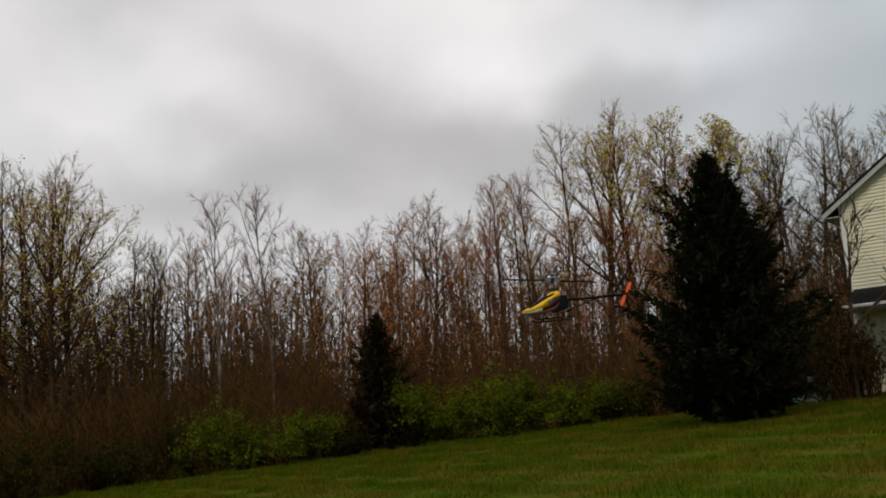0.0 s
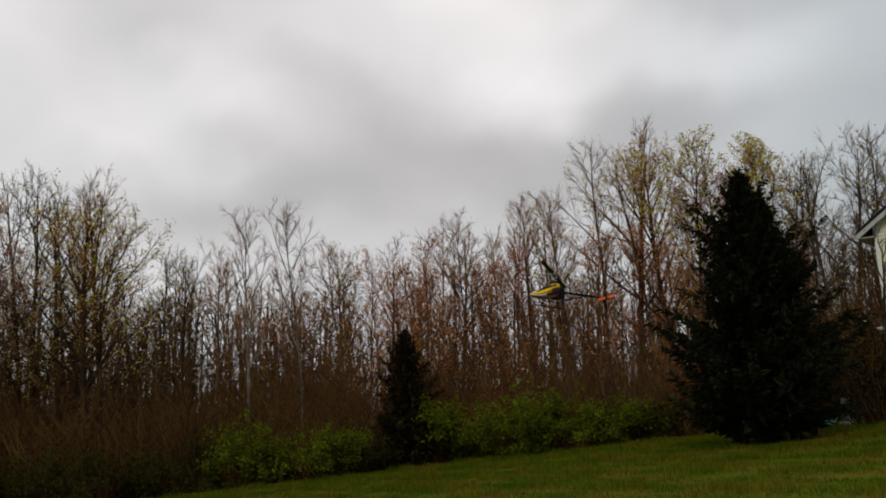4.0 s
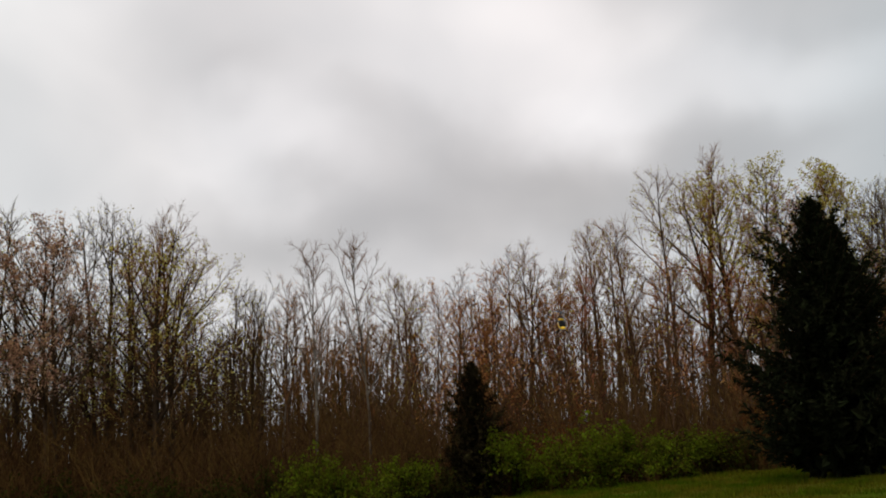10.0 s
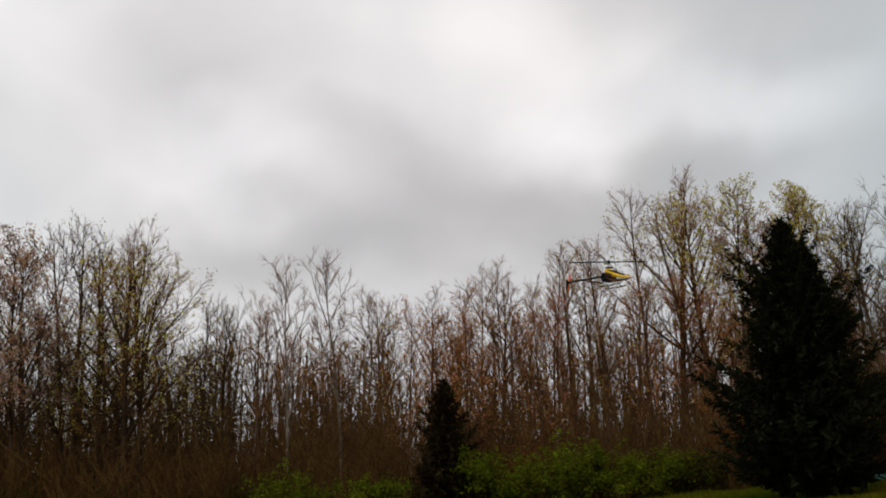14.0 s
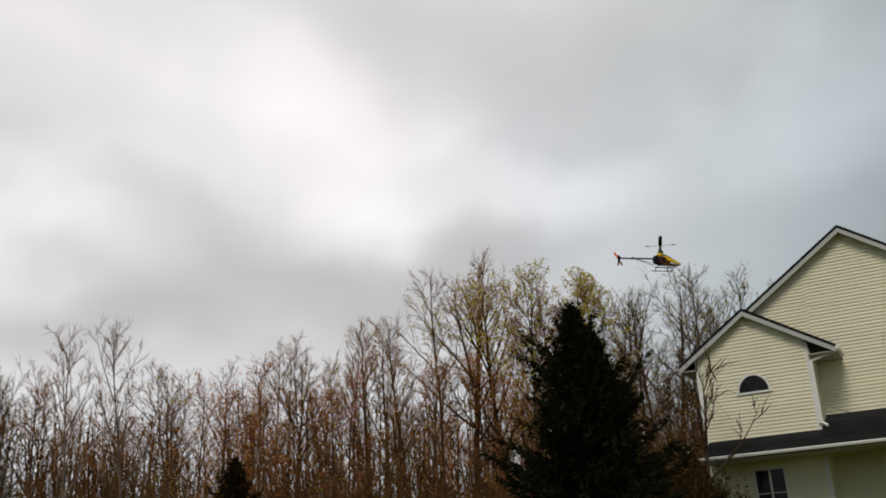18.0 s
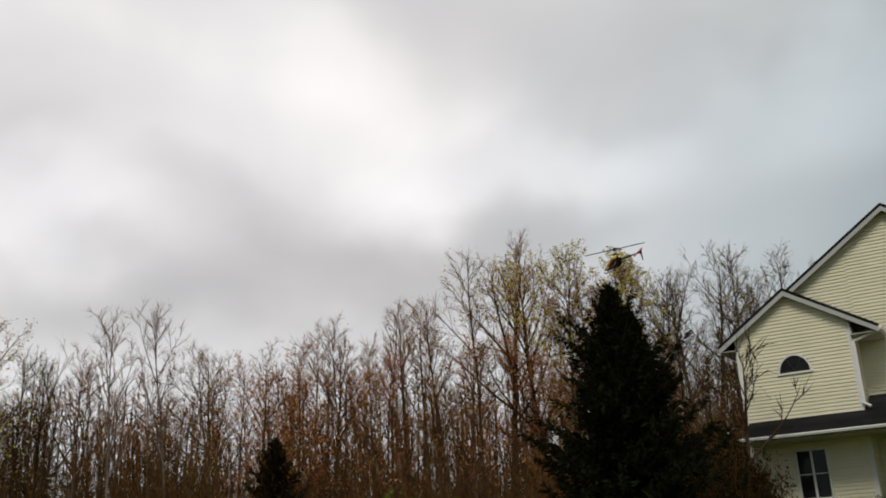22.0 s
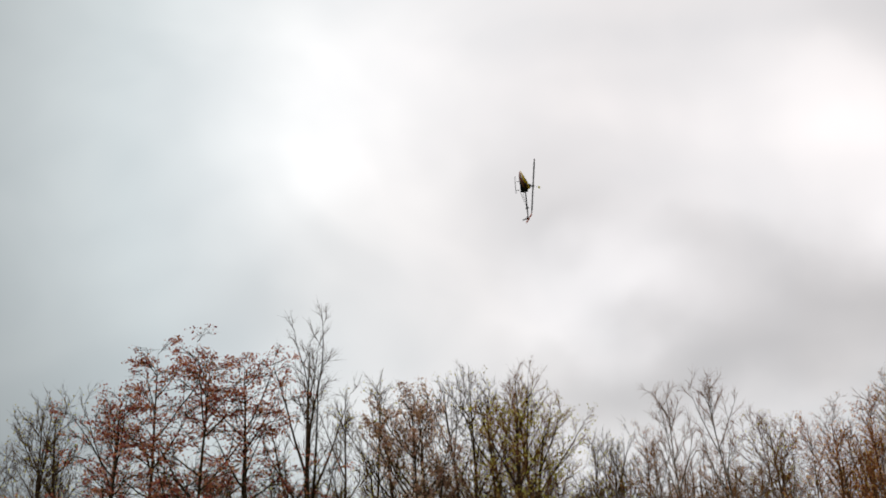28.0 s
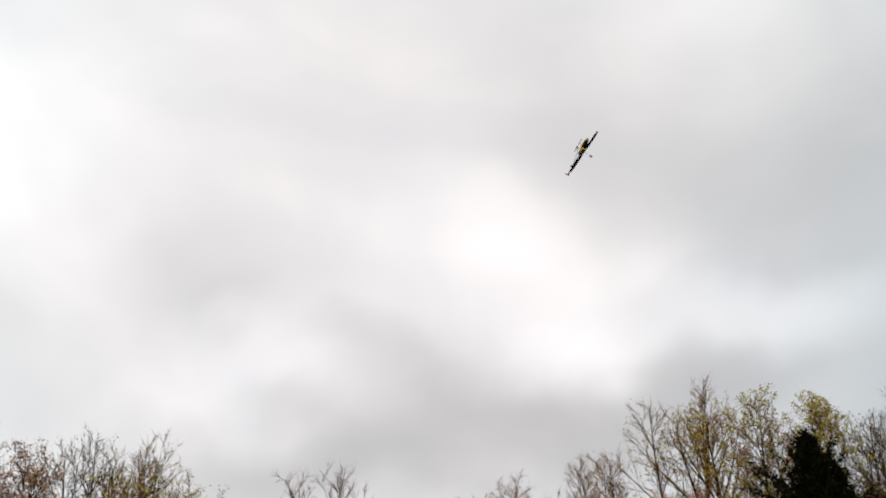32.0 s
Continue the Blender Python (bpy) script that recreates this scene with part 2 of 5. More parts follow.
TRIM = material("white_vinyl_trim", (0.78, 0.78, 0.76), 0.5, 0.05, 40.0, 1.0, 0.05)
FASCIA = material("grey_white_fascia", (0.44, 0.45, 0.44), 0.5, 0.06, 40.0, 1.0, 0.05)
SHINGLE = material("charcoal_asphalt_shingles", (0.017, 0.0175, 0.019), 0.95, 0.35, 70.0, 1.2, 0.6, random_tone=0.25, gloss=0.1)
SOFFIT = material("brown_grey_soffit", (0.42, 0.40, 0.34), 0.7, 0.1, 20.0, 1.0, 0.1)
GLASS = pane_glass("dark_window_glass", (0.012, 0.012, 0.013))
# dark colour standing in for an unlit room; the arch muntins share it
ROOM_AND_MUNTIN = material("dark_room_and_muntins", (0.05, 0.04, 0.04), 0.9, 0.3, 6.0, 2.0, 0.0)
FOUNDATION = material("grey_concrete", (0.27, 0.26, 0.25), 0.9, 0.15, 30.0, 2.0, 0.4)
UNIT_GREY = material("weathered_grey_steel", (0.17, 0.17, 0.165), 0.6, 0.15, 30.0, 3.0, 0.1, metal=0.2)
TEAL = material("faded_teal_plastic", (0.10, 0.27, 0.31), 0.6, 0.15, 30.0, 6.0, 0.1)
YELLOW = material("glossy_yellow_canopy", (0.95, 0.57, 0.003), 0.3, 0.04, 30.0, 8.0, 0.02, coat=0.15, gloss=0.3)
BLACK = material("black_carbon_plastic", (0.004, 0.004, 0.005), 0.5, 0.2, 300.0, 20.0, 0.05, gloss=0.15)
BLADE_BLACK = material("black_rotor_blade", (0.005, 0.005, 0.006), 0.55, 0.15, 120.0, 12.0, 0.03, gloss=0.15)
DARK_MAROON = material("black_brown_plastic", (0.055, 0.021, 0.019), 0.45, 0.2, 200.0, 20.0, 0.03, gloss=0.25)
WHITE = material("white_painted_stripe", (0.80, 0.80, 0.78), 0.35, 0.05, 60.0, 8.0, 0.02)
MAROON = material("dark_red_brown_underside", (0.30, 0.095, 0.065), 0.5, 0.2, 60.0, 12.0, 0.03)
ORANGE = material("orange_tail_blades", (0.95, 0.13, 0.012), 0.45, 0.08, 60.0, 12.0, 0.02)
PADDLE = material("yellow_green_paddle", (0.66, 0.62, 0.05), 0.45, 0.08, 60.0, 12.0, 0.02)
STEEL = material("bare_steel", (0.30, 0.30, 0.31), 0.35, 0.1, 200.0, 20.0, 0.02, metal=0.9)
PACK_BLUE = material("blue_battery_wrap", (0.006, 0.008, 0.025), 0.4, 0.15, 60.0, 12.0, 0.02)


# ---- mesh helpers ----
def mesh_of(name, verts, faces, mats):
    """A mesh from lists; mats is one material, or (materials, index of each face)."""
    me = bpy.data.meshes.new(name)
    me.from_pydata([tuple(v) for v in verts], [], faces)
    if isinstance(mats, tuple):
        for m in mats[0]:
            me.materials.append(m)
        me.polygons.foreach_set("material_index", mats[1])
    else:
        me.materials.append(mats)
    me.update()
    return me


class Net:
    """Points and faces of one mesh, gathered in blocks."""
    def __init__(self):
        self.points, self.three, self.four, self.count = [], [], [], 0

    def add(self, points, three=None, four=None):
        for faces, store in ((three, self.three), (four, self.four)):
            if faces is not None and len(faces):
                store.append(np.asarray(faces, np.int32) + self.count)
        self.points.append(np.asarray(points, np.float64).reshape(-1, 3))
        self.count += len(self.points[-1])

    def mesh(self, name, mat, scale=1.0):
        me = bpy.data.meshes.new(name)
        co = np.concatenate(self.points) * scale
        t = np.concatenate(self.three) if self.three else np.zeros((0, 3), np.int32)
        f = np.concatenate(self.four) if self.four else np.zeros((0, 4), np.int32)
        me.vertices.add(len(co))
        me.vertices.foreach_set("co", co.ravel())
        me.loops.add(t.size + f.size)
        me.loops.foreach_set("vertex_index", np.concatenate((t.ravel(), f.ravel())).astype(np.int32))
        me.polygons.add(len(t) + len(f))
        me.polygons.foreach_set("loop_start", np.concatenate((np.arange(len(t)) * 3, t.size + np.arange(len(f)) * 4)).astype(np.int32))
        me.materials.append(mat)
        me.update(calc_edges=True)
        return me


def smooth(me):
    me.polygons.foreach_set("use_smooth", [True] * len(me.polygons))
    return me


def child(name, me, parent, label="", at=None):
    ob = new(name, me)
    ob.parent = parent
    if at is not None:
        ob.matrix_basis = at
    if label:
        tagged(ob, label)
    return ob


def part(name, bm, mat, parent, label="", rounded=0.0, shade=False):
    """One bmesh as one mesh object under a thing or a part."""
    if rounded:
        bmesh.ops.bevel(bm, geom=list(bm.edges), offset=rounded, segments=2, affect="EDGES", profile=0.6, clamp_overlap=True)
    me = bpy.data.meshes.new(name)
    bm.to_mesh(me)
    bm.free()
    me.materials.append(mat)
    if shade:
        smooth(me)
    return child(name, me, parent, label)


def box(x0, x1, y0, y1, z0, z1, bm=None):
    bm = bm or bmesh.new()
    m = Matrix.Translation(((x0 + x1) / 2, (y0 + y1) / 2, (z0 + z1) / 2)) @ Matrix.Diagonal((x1 - x0, y1 - y0, z1 - z0, 1))
    bmesh.ops.create_cube(bm, size=1, matrix=m)
    return bm


def rod(a, b, r0, r1=None, sides=8, bm=None):
    """A round bar from a to b."""
    bm = bm or bmesh.new()
    a, b = Vector(a), Vector(b)
    m = Matrix.Translation((a + b) / 2) @ (b - a).to_track_quat("Z", "Y").to_matrix().to_4x4()
    bmesh.ops.create_cone(bm, cap_ends=True, segments=sides, radius1=r0, radius2=r0 if r1 is None else r1, depth=(b - a).length, matrix=m)
    return bm


def prism(outline, y0, y1, bm=None):
    """A slab from an outline in x and z, between y0 and y1."""
    bm = bm or bmesh.new()
    f = [bm.verts.new((x, y0, z)) for x, z in outline]
    k = [bm.verts.new((x, y1, z)) for x, z in outline]
    bm.faces.new(f)
    bm.faces.new(k[::-1])
    n = len(f)
    for i in range(n):
        bm.faces.new((f[i], k[i], k[(i + 1) % n], f[(i + 1) % n]))
    bmesh.ops.recalc_face_normals(bm, faces=bm.faces)
    return bm


def empty(name, at, *tags):
    ob = new(name)
    ob.matrix_basis = at
    return tagged(ob, *tags)


# ---- ground: rises away from the camera and to its right ----
def ground_z(x, y):
    return 0.068 * 60 * np.tanh(x / 60) + 0.05 * 80 * np.tanh(y / 80)


def polar(azimuth, distance):
    a = radians(azimuth)
    return -math.sin(a) * distance, math.cos(a) * distance


def edge_distance(azimuth):
    """Where the lawn ends and the wood's brush begins."""
    return 31.5 + 0.035 * azimuth + 0.5 * math.sin(azimuth * 0.55) + 0.3 * math.sin(azimuth * 1.7 + 1)


def build_ground():
    rings = [0, 2, 4, 6, 8, 10, 12, 14, 16, 18, 20, 22, 24, 26, 28, 30, 32, 34, 37, 40, 45, 50, 58, 70, 90, 130, 200, 400, 900, 2000, 4000]
    k = 120
    verts, faces, kinds = [(0, 0, 0)], [], []
    for r in rings[1:]:
        for i in range(k):
            a = 2 * math.pi * i / k
            x, y = r * math.sin(a), r * math.cos(a)
            verts.append((x, y, ground_z(x, y) + (0.03 * noise.noise((x * 0.5, y * 0.5, 0)) if r < 60 else 0)))
    for j in range(len(rings) - 1):
        for i in range(k):
            i2 = (i + 1) % k
            if j == 0:
                faces.append((0, 1 + i2, 1 + i))
            else:
                p, q = 1 + (j - 1) * k, 1 + j * k
                faces.append((p + i, p + i2, q + i2, q + i))
            a = math.degrees(2 * math.pi * (i + 0.5) / k)
            a = a - 360 if a > 180 else a
            wood = rings[j] >= 33 and -70 < -a < 120 or rings[j] > 45
            kinds.append(1 if wood else 0)
    me = smooth(mesh_of("ground", verts, faces, ([LAWN, LITTER], kinds)))
    tagged(new("ground", me), "rough green lawn rising gently to leaf-littered woods", "ground", kind="structure")


build_ground()


# ---- house with pale yellow siding: x along its front, y into the house ----
SLOPE = 0.69
HOUSE = pose(11.43, 27.74, 0, 0, 0, -36.2)
FLOOR_Z = 2.0


def board(u0, u1, z, pitch=0.1016):
    """One siding course seen from its front: the lower edge stands proud, a shadow line under it. u0, u1: its ends at the foot and at the head."""
    (a0, a1), (b0, b1) = u0, u1
    p, face = 0.036, z + pitch * 0.62
    am, bm_ = a0 + (a1 - a0) * 0.62, b0 + (b1 - b0) * 0.62
    top = z + pitch + 0.004
    ring = [((a0, -0.001, z), (b0, -0.001, z)), ((a0, -p, z), (b0, -p, z)), ((am, -p * 0.92, face), (bm_, -p * 0.92, face)),
            ((am, -0.004, face + 0.012), (bm_, -0.004, face + 0.012)), ((a1, -0.003, top), (b1, -0.003, top))]
    verts = [v for pair in ring for v in pair]
    faces = [(2 * i, 2 * i + 2, 2 * i + 3, 2 * i + 1) for i in range(4)] + [(0, 8, 6, 4, 2), (1, 3, 5, 7, 9)]
    return mesh_of("siding_board", verts, faces, SIDING)


def gable_span(z, middle, apex, low, high):
    """The width left of a wall under a gable at height z."""
    half = max(0.0, (apex - z) / SLOPE)
    return max(low, middle - half), min(high, middle + half)


def clad(wall, z0, z1, span, holes=(), pitch=0.1016):
    z = z0
    while z < z1 - 0.03:
        a, b = span(z), span(min(z + pitch, z1))
        pieces = [((a[0], b[0]), (a[1], b[1]))]
        for h0, h1, g0, g1 in holes:
            if z + pitch > g0 and z < g1:
                cut = []
                for (l0, l1), (r0, r1) in pieces:
                    if l0 < h0:
                        cut.append(((l0, l1), (min(r0, h0), min(r1, h0))))
                    if r0 > h1:
                        cut.append(((max(l0, h1), max(l1, h1)), (r0, r1)))
                pieces = cut
        for l, r in pieces:
            if r[0] - l[0] > 0.05:
                child("siding_board", board(l, r, z, pitch), wall)
        z += pitch


def roof_slab(house, name, eave, ridge, y0, y1, thick, label):
    """A sloping roof between eave and ridge (u, z), with its own courses of shingles."""
    (ue, ze), (ur, zr) = eave, ridge
    slab = part(name, prism([(ue, ze - thick), (ur, zr - thick), (ur, zr), (ue, ze)], y0, y1), SHINGLE, house, label)
    length = math.hypot(ur - ue, zr - ze)
    dx, dz = (ur - ue) / length, (zr - ze) / length
    nx, nz = (-dz, dx) if dx > 0 else (dz, -dx)
    rows = int(length / 0.14)
    for i in range(rows):
        a, b = i * length / rows, (i + 1.25) * length / rows
        b = min(b, length)
        pts = [(ue + dx * a + nx * 0.012, ze + dz * a + nz * 0.012), (ue + dx * b + nx * 0.003, ze + dz * b + nz * 0.003),
               (ue + dx * b, ze + dz * b), (ue + dx * a, ze + dz * a)]
        part("shingle_course", prism(pts, y0, y1), SHINGLE, slab)
    return slab


def frame_bars(u0, u1, z0, z1, w, y0, y1):
    bm = box(u0, u1, y0, y1, z0, z0 + w)
    box(u0, u1, y0, y1, z1 - w, z1, bm)
    box(u0, u0 + w, y0, y1, z0 + w, z1 - w, bm)
    box(u1 - w, u1, y0, y1, z0 + w, z1 - w, bm)
    return bm


def sash_window(house, u0, u1, z0, z1, y):
    middle, cross = (u0 + u1) / 2, z1 - (z1 - z0) * 0.5
    win = part("window", frame_bars(u0, u1, z0, z1, 0.055, y - 0.035, y + 0.04), TRIM, house, "white framed casement window with dark panes")
    for a, b in ((u0 + 0.055, middle - 0.03), (middle + 0.03, u1 - 0.055)):
        for c, d in ((z0 + 0.055, cross - 0.012), (cross + 0.012, z1 - 0.055)):
            part("pane", box(a, b, y + 0.004, y + 0.012, c, d), GLASS, win)
        part("muntin", box(a, b, y - 0.006, y + 0.014, cross - 0.012, cross + 0.012), TRIM, win)
    part("mullion", box(middle - 0.03, middle + 0.03, y - 0.025, y + 0.02, z0 + 0.055, z1 - 0.055), TRIM, win)
    part("window_sill", box(u0 - 0.05, u1 + 0.05, y - 0.06, y, z0 - 0.05, z0), TRIM, win)
    # added dark sheet in place of the room's own shade behind the panes
    part("dim_blind", box(u0 + 0.05, u1 - 0.05, y + 0.06, y + 0.07, z0 + 0.05, z1 - 0.05), ROOM_AND_MUNTIN, win)


def arch_window(house, middle, foot, radius, y):
    def arc(r, k=18):
        return [(middle + r * math.cos(math.pi * i / k), foot + r * 1.12 * math.sin(math.pi * i / k)) for i in range(k + 1)]
    outer, inner = arc(radius), arc(radius - 0.05)
    bm = bmesh.new()
    rings = [[bm.verts.new((x, yy, z)) for x, z in pts] for pts, yy in ((outer, y - 0.035), (inner, y - 0.035), (inner, y + 0.02), (outer, y + 0.02))]
    for i in range(len(outer) - 1):
        for a, b in ((0, 1), (1, 2), (2, 3), (3, 0)):
            bm.faces.new((rings[a][i], rings[b][i], rings[b][i + 1], rings[a][i + 1]))
    bmesh.ops.recalc_face_normals(bm, faces=bm.faces)
    win = part("arched_window", bm, TRIM, house, "half-round attic window with white surround")
    part("window_sill", box(middle - radius - 0.03, middle + radius + 0.03, y - 0.05, y + 0.02, foot - 0.055, foot), TRIM, win)
    part("pane", prism(inner, y - 0.004, y + 0.004), GLASS, win)
    for a in (60, 120):
        part("muntin", rod((middle, y - 0.008, foot), (middle + (radius - 0.05) * math.cos(radians(a)), y - 0.008, foot + (radius - 0.05) * 1.12 * math.sin(radians(a))), 0.008, sides=6), ROOM_AND_MUNTIN, win)


def rake(house, eave, ridge, y, deep=0.15):
    """The pale board under a gable's edge."""
    (ue, ze), (ur, zr) = eave, ridge
    part("rake_board", prism([(ue, ze - deep - 0.08), (ur, zr - deep - 0.08), (ur, zr - 0.08), (ue, ze - 0.08)], y - 0.025, y), FASCIA, house, "pale rake board along the gable")


def build_house():
    house = empty("house", HOUSE, "two-storey house with pale yellow siding and charcoal roofs", "house")
    D = 1.2
    # front bay under the small gable
    w, apex, mid = 3.22, 8.66, 1.62
    bay = part("bay_wall", prism([(0, FLOOR_Z), (w, FLOOR_Z), (w, apex - 1.61 * SLOPE), (mid, apex), (0, apex - 1.61 * SLOPE)], 0.0, 0.18), SIDING, house)
    arch_holes = []
    for k in range(12, 19):
        z = 5.08 + 0.1016 * k
        half = math.sqrt(max(0.0, 0.5 ** 2 - max(0.0, z + 0.03 - 6.36) ** 2))
        if half > 0.05 and z > 6.25:
            arch_holes.append((mid - 0.03 - half, mid - 0.03 + half, z + 0.01, z + 0.09))
    clad(bay, 5.08, apex - 0.05, lambda z: gable_span(z, mid, apex, 0.09, w - 0.09), arch_holes)
    clad(bay, FLOOR_Z + 0.2, 4.85, lambda z: (0.09, w - 0.09), [(1.16, 2.12, 2.78, 4.24)])
    side = part("bay_side_wall", box(w - 0.15, w, 0.18, D, FLOOR_Z, 7.5), SIDING, house)
    for z0, z1 in ((5.3, 7.35), (FLOOR_Z + 0.2, 4.85)):
        z = z0
        while z < z1:
            child("siding_board", board((0.02, 0.02), (D - 0.02, D - 0.02), z), side, at=pose(w, 0, 0, 0, 0, 90))
            z += 0.1016
    part("bay_far_wall", box(0, 0.15, 0.18, D, FLOOR_Z, 7.4), SIDING, house)
    # tall gable wall behind
    W, peak, middle = 9.0, 10.95, 4.53
    tall = part("main_wall", prism([(0, FLOOR_Z), (W, FLOOR_Z), (W, peak - 4.5 * SLOPE), (middle, peak), (0, peak - 4.5 * SLOPE)], D, D + 0.2), SIDING, house)
    for z0, z1, span in ((5.5, peak - 0.05, lambda z: gable_span(z, middle, peak, w + 0.02, W - 0.1)),
                         (7.6, 9.7, lambda z: gable_span(z, middle, peak, 0.1, w + 0.02)),
                         (FLOOR_Z + 0.2, 5.2, lambda z: (w + 0.02, W - 0.1))):
        z = z0
        while z < z1 - 0.03:
            a, b = span(z), span(min(z + 0.1016, z1))
            if a[1] - a[0] > 0.06:
                child("siding_board", board((a[0], b[0]), (a[1], b[1]), z), tall, at=pose(0, D, 0))
            z += 0.1016
    part("back_wall", box(0, W, D + 8.3, D + 8.5, FLOOR_Z, 7.6), SIDING, house)
    for u in (0, W - 0.2):
        part("end_wall", box(u, u + 0.2, D + 0.2, D + 8.3, FLOOR_Z, 7.6), SIDING, house)
    part("foundation", box(-0.04, W + 0.04, 0.02, D + 8.5, FLOOR_Z - 0.9, FLOOR_Z + 0.18), FOUNDATION, house, "grey concrete foundation")
    # roofs
    over, over_right = 0.43, 0.76
    e1, e1r = (-over, apex + 0.13 - (mid + over) * SLOPE), (w + over_right, apex + 0.13 - (w - mid + over_right) * 0.615)
    roof_slab(house, "bay_roof", e1, (mid, apex + 0.13), -0.25, D + 1.4, 0.085, "small charcoal gable roof")
    roof_slab(house, "bay_roof", e1r, (mid, apex + 0.13), -0.25, D + 1.4, 0.085, "small charcoal gable roof")
    e2 = (-0.5, peak + 0.13 - 5.0 * SLOPE)
    roof_slab(house, "main_roof", e2, (middle, peak + 0.13), D - 0.28, D + 8.9, 0.085, "tall charcoal gable roof")
    roof_slab(house, "main_roof", (W + 0.5, e2[1]), (middle, peak + 0.13), D - 0.28, D + 8.9, 0.085, "tall charcoal gable roof")
    rake(house, e1, (mid, apex + 0.13), -0.22)
    rake(house, e1r, (mid, apex + 0.13), -0.22)
    rake(house, e2, (middle, peak + 0.13), D - 0.25)
    rake(house, (W + 0.5, e2[1]), (middle, peak + 0.13), D - 0.25)
    # flat soffits closing the bay's eaves
    part("soffit", box(-over, 0.0, -0.2, D + 0.2, e1[1] - 0.2, e1[1] - 0.17), SOFFIT, house, "shaded eave soffit")
    part("soffit", box(w, w + over_right, -0.2, D, e1r[1] - 0.2, e1r[1] - 0.17), SOFFIT, house, "shaded eave soffit")
    # porch roof with its gutter
    yf, zf, s = -1.25, 4.52, 0.45
    bm = bmesh.new()
    for u0, u1, y1 in ((0.1, w, 0.0), (w, W + 0.3, D)):
        v = [bm.verts.new(p) for p in ((u0, yf, zf), (u1, yf, zf), (u1, y1, zf + (y1 - yf) * s), (u0, y1, zf + (y1 - yf) * s),
                                       (u0, yf, zf - 0.1), (u1, yf, zf - 0.1), (u1, y1, zf + (y1 - yf) * s - 0.1), (u0, y1, zf + (y1 - yf) * s - 0.1))]
        for f in ((0, 1, 2, 3), (7, 6, 5, 4), (0, 4, 5, 1), (1, 5, 6, 2), (2, 6, 7, 3), (3, 7, 4, 0)):
            bm.faces.new([v[i] for i in f])
    porch = part("porch_roof", bm, SHINGLE, house, "low charcoal porch roof")
    for i in range(13):
        y0 = yf + i * 0.14
        for u0, u1, stop in ((0.1, w, 0.0), (w, W + 0.3, D)):
            if y0 >= stop:
                continue
            y1 = min(y0 + 0.17, stop)
            z0, z1 = zf + (y0 - yf) * s, zf + (y1 - yf) * s
            bm = bmesh.new()
            v = [bm.verts.new(p) for p in ((u0, y0, z0 + 0.013), (u1, y0, z0 + 0.013), (u1, y1, z1 + 0.004), (u0, y1, z1 + 0.004), (u0, y0, z0), (u1, y0, z0))]
            bm.faces.new((v[0], v[1], v[2], v[3]))
            bm.faces.new((v[4], v[5], v[1], v[0]))
            part("shingle_course", bm, SHINGLE, porch)
    part("porch_soffit", box(0.1, W + 0.3, yf + 0.05, 0.0, zf - 0.14, zf - 0.105), SOFFIT, house, "dark soffit under the porch roof")
    gutter = bmesh.new()
    prof = [(-0.10, 0.0), (-0.115, -0.02), (-0.095, -0.075), (-0.02, -0.085), (0.0, -0.07), (0.0, 0.0), (-0.01, 0.0), (-0.01, -0.07), (-0.085, -0.068), (-0.1, -0.015)]
    ends = [[gutter.verts.new((u, yf + y, zf + z)) for y, z in prof] for u in (0.08, W + 0.32)]
    for i in range(len(prof)):
        j = (i + 1) % len(prof)
        gutter.faces.new((ends[0][i], ends[0][j], ends[1][j], ends[1][i]))
    gutter.faces.new(ends[0])
    gutter.faces.new(ends[1][::-1])
    part("gutter", gutter, TRIM, house, "white metal gutter")
    part("eave_gutter", box(w + over_right - 0.02, w + over_right + 0.09, -0.2, D - 0.3, e1r[1] - 0.16, e1r[1] - 0.05), TRIM, house, "white metal gutter", 0.02)
    # corner trim and downspouts
    for u0, u1, z0, z1 in ((-0.01, 0.1, 5.05, 7.5), (w - 0.1, w + 0.01, 5.05, 7.5), (-0.01, 0.1, FLOOR_Z + 0.1, 4.9), (w - 0.1, w + 0.01, FLOOR_Z + 0.1, 4.9)):
        part("corner_trim", box(u0, u1, -0.028, 0.0, z0, z1), TRIM, house, "white corner trim", 0.006)
    spout = box(w - 0.02, w + 0.08, -0.11, -0.03, 5.25, e1r[1] - 0.34)
    rod((w + 0.03, -0.07, e1r[1] - 0.36), (w + over_right + 0.03, -0.1, e1r[1] - 0.16), 0.04, sides=8, bm=spout)
    rod((w + 0.03, -0.07, 5.27), (w + 0.2, -0.12, 5.15), 0.04, sides=8, bm=spout)
    part("downspout", spout, TRIM, house, "white downspout on the bay corner")
    arch_window(house, mid - 0.035, 6.36, 0.47, -0.03)
    sash_window(house, 1.2, 2.08, 2.82, 4.2, -0.03)
    return house


build_house()


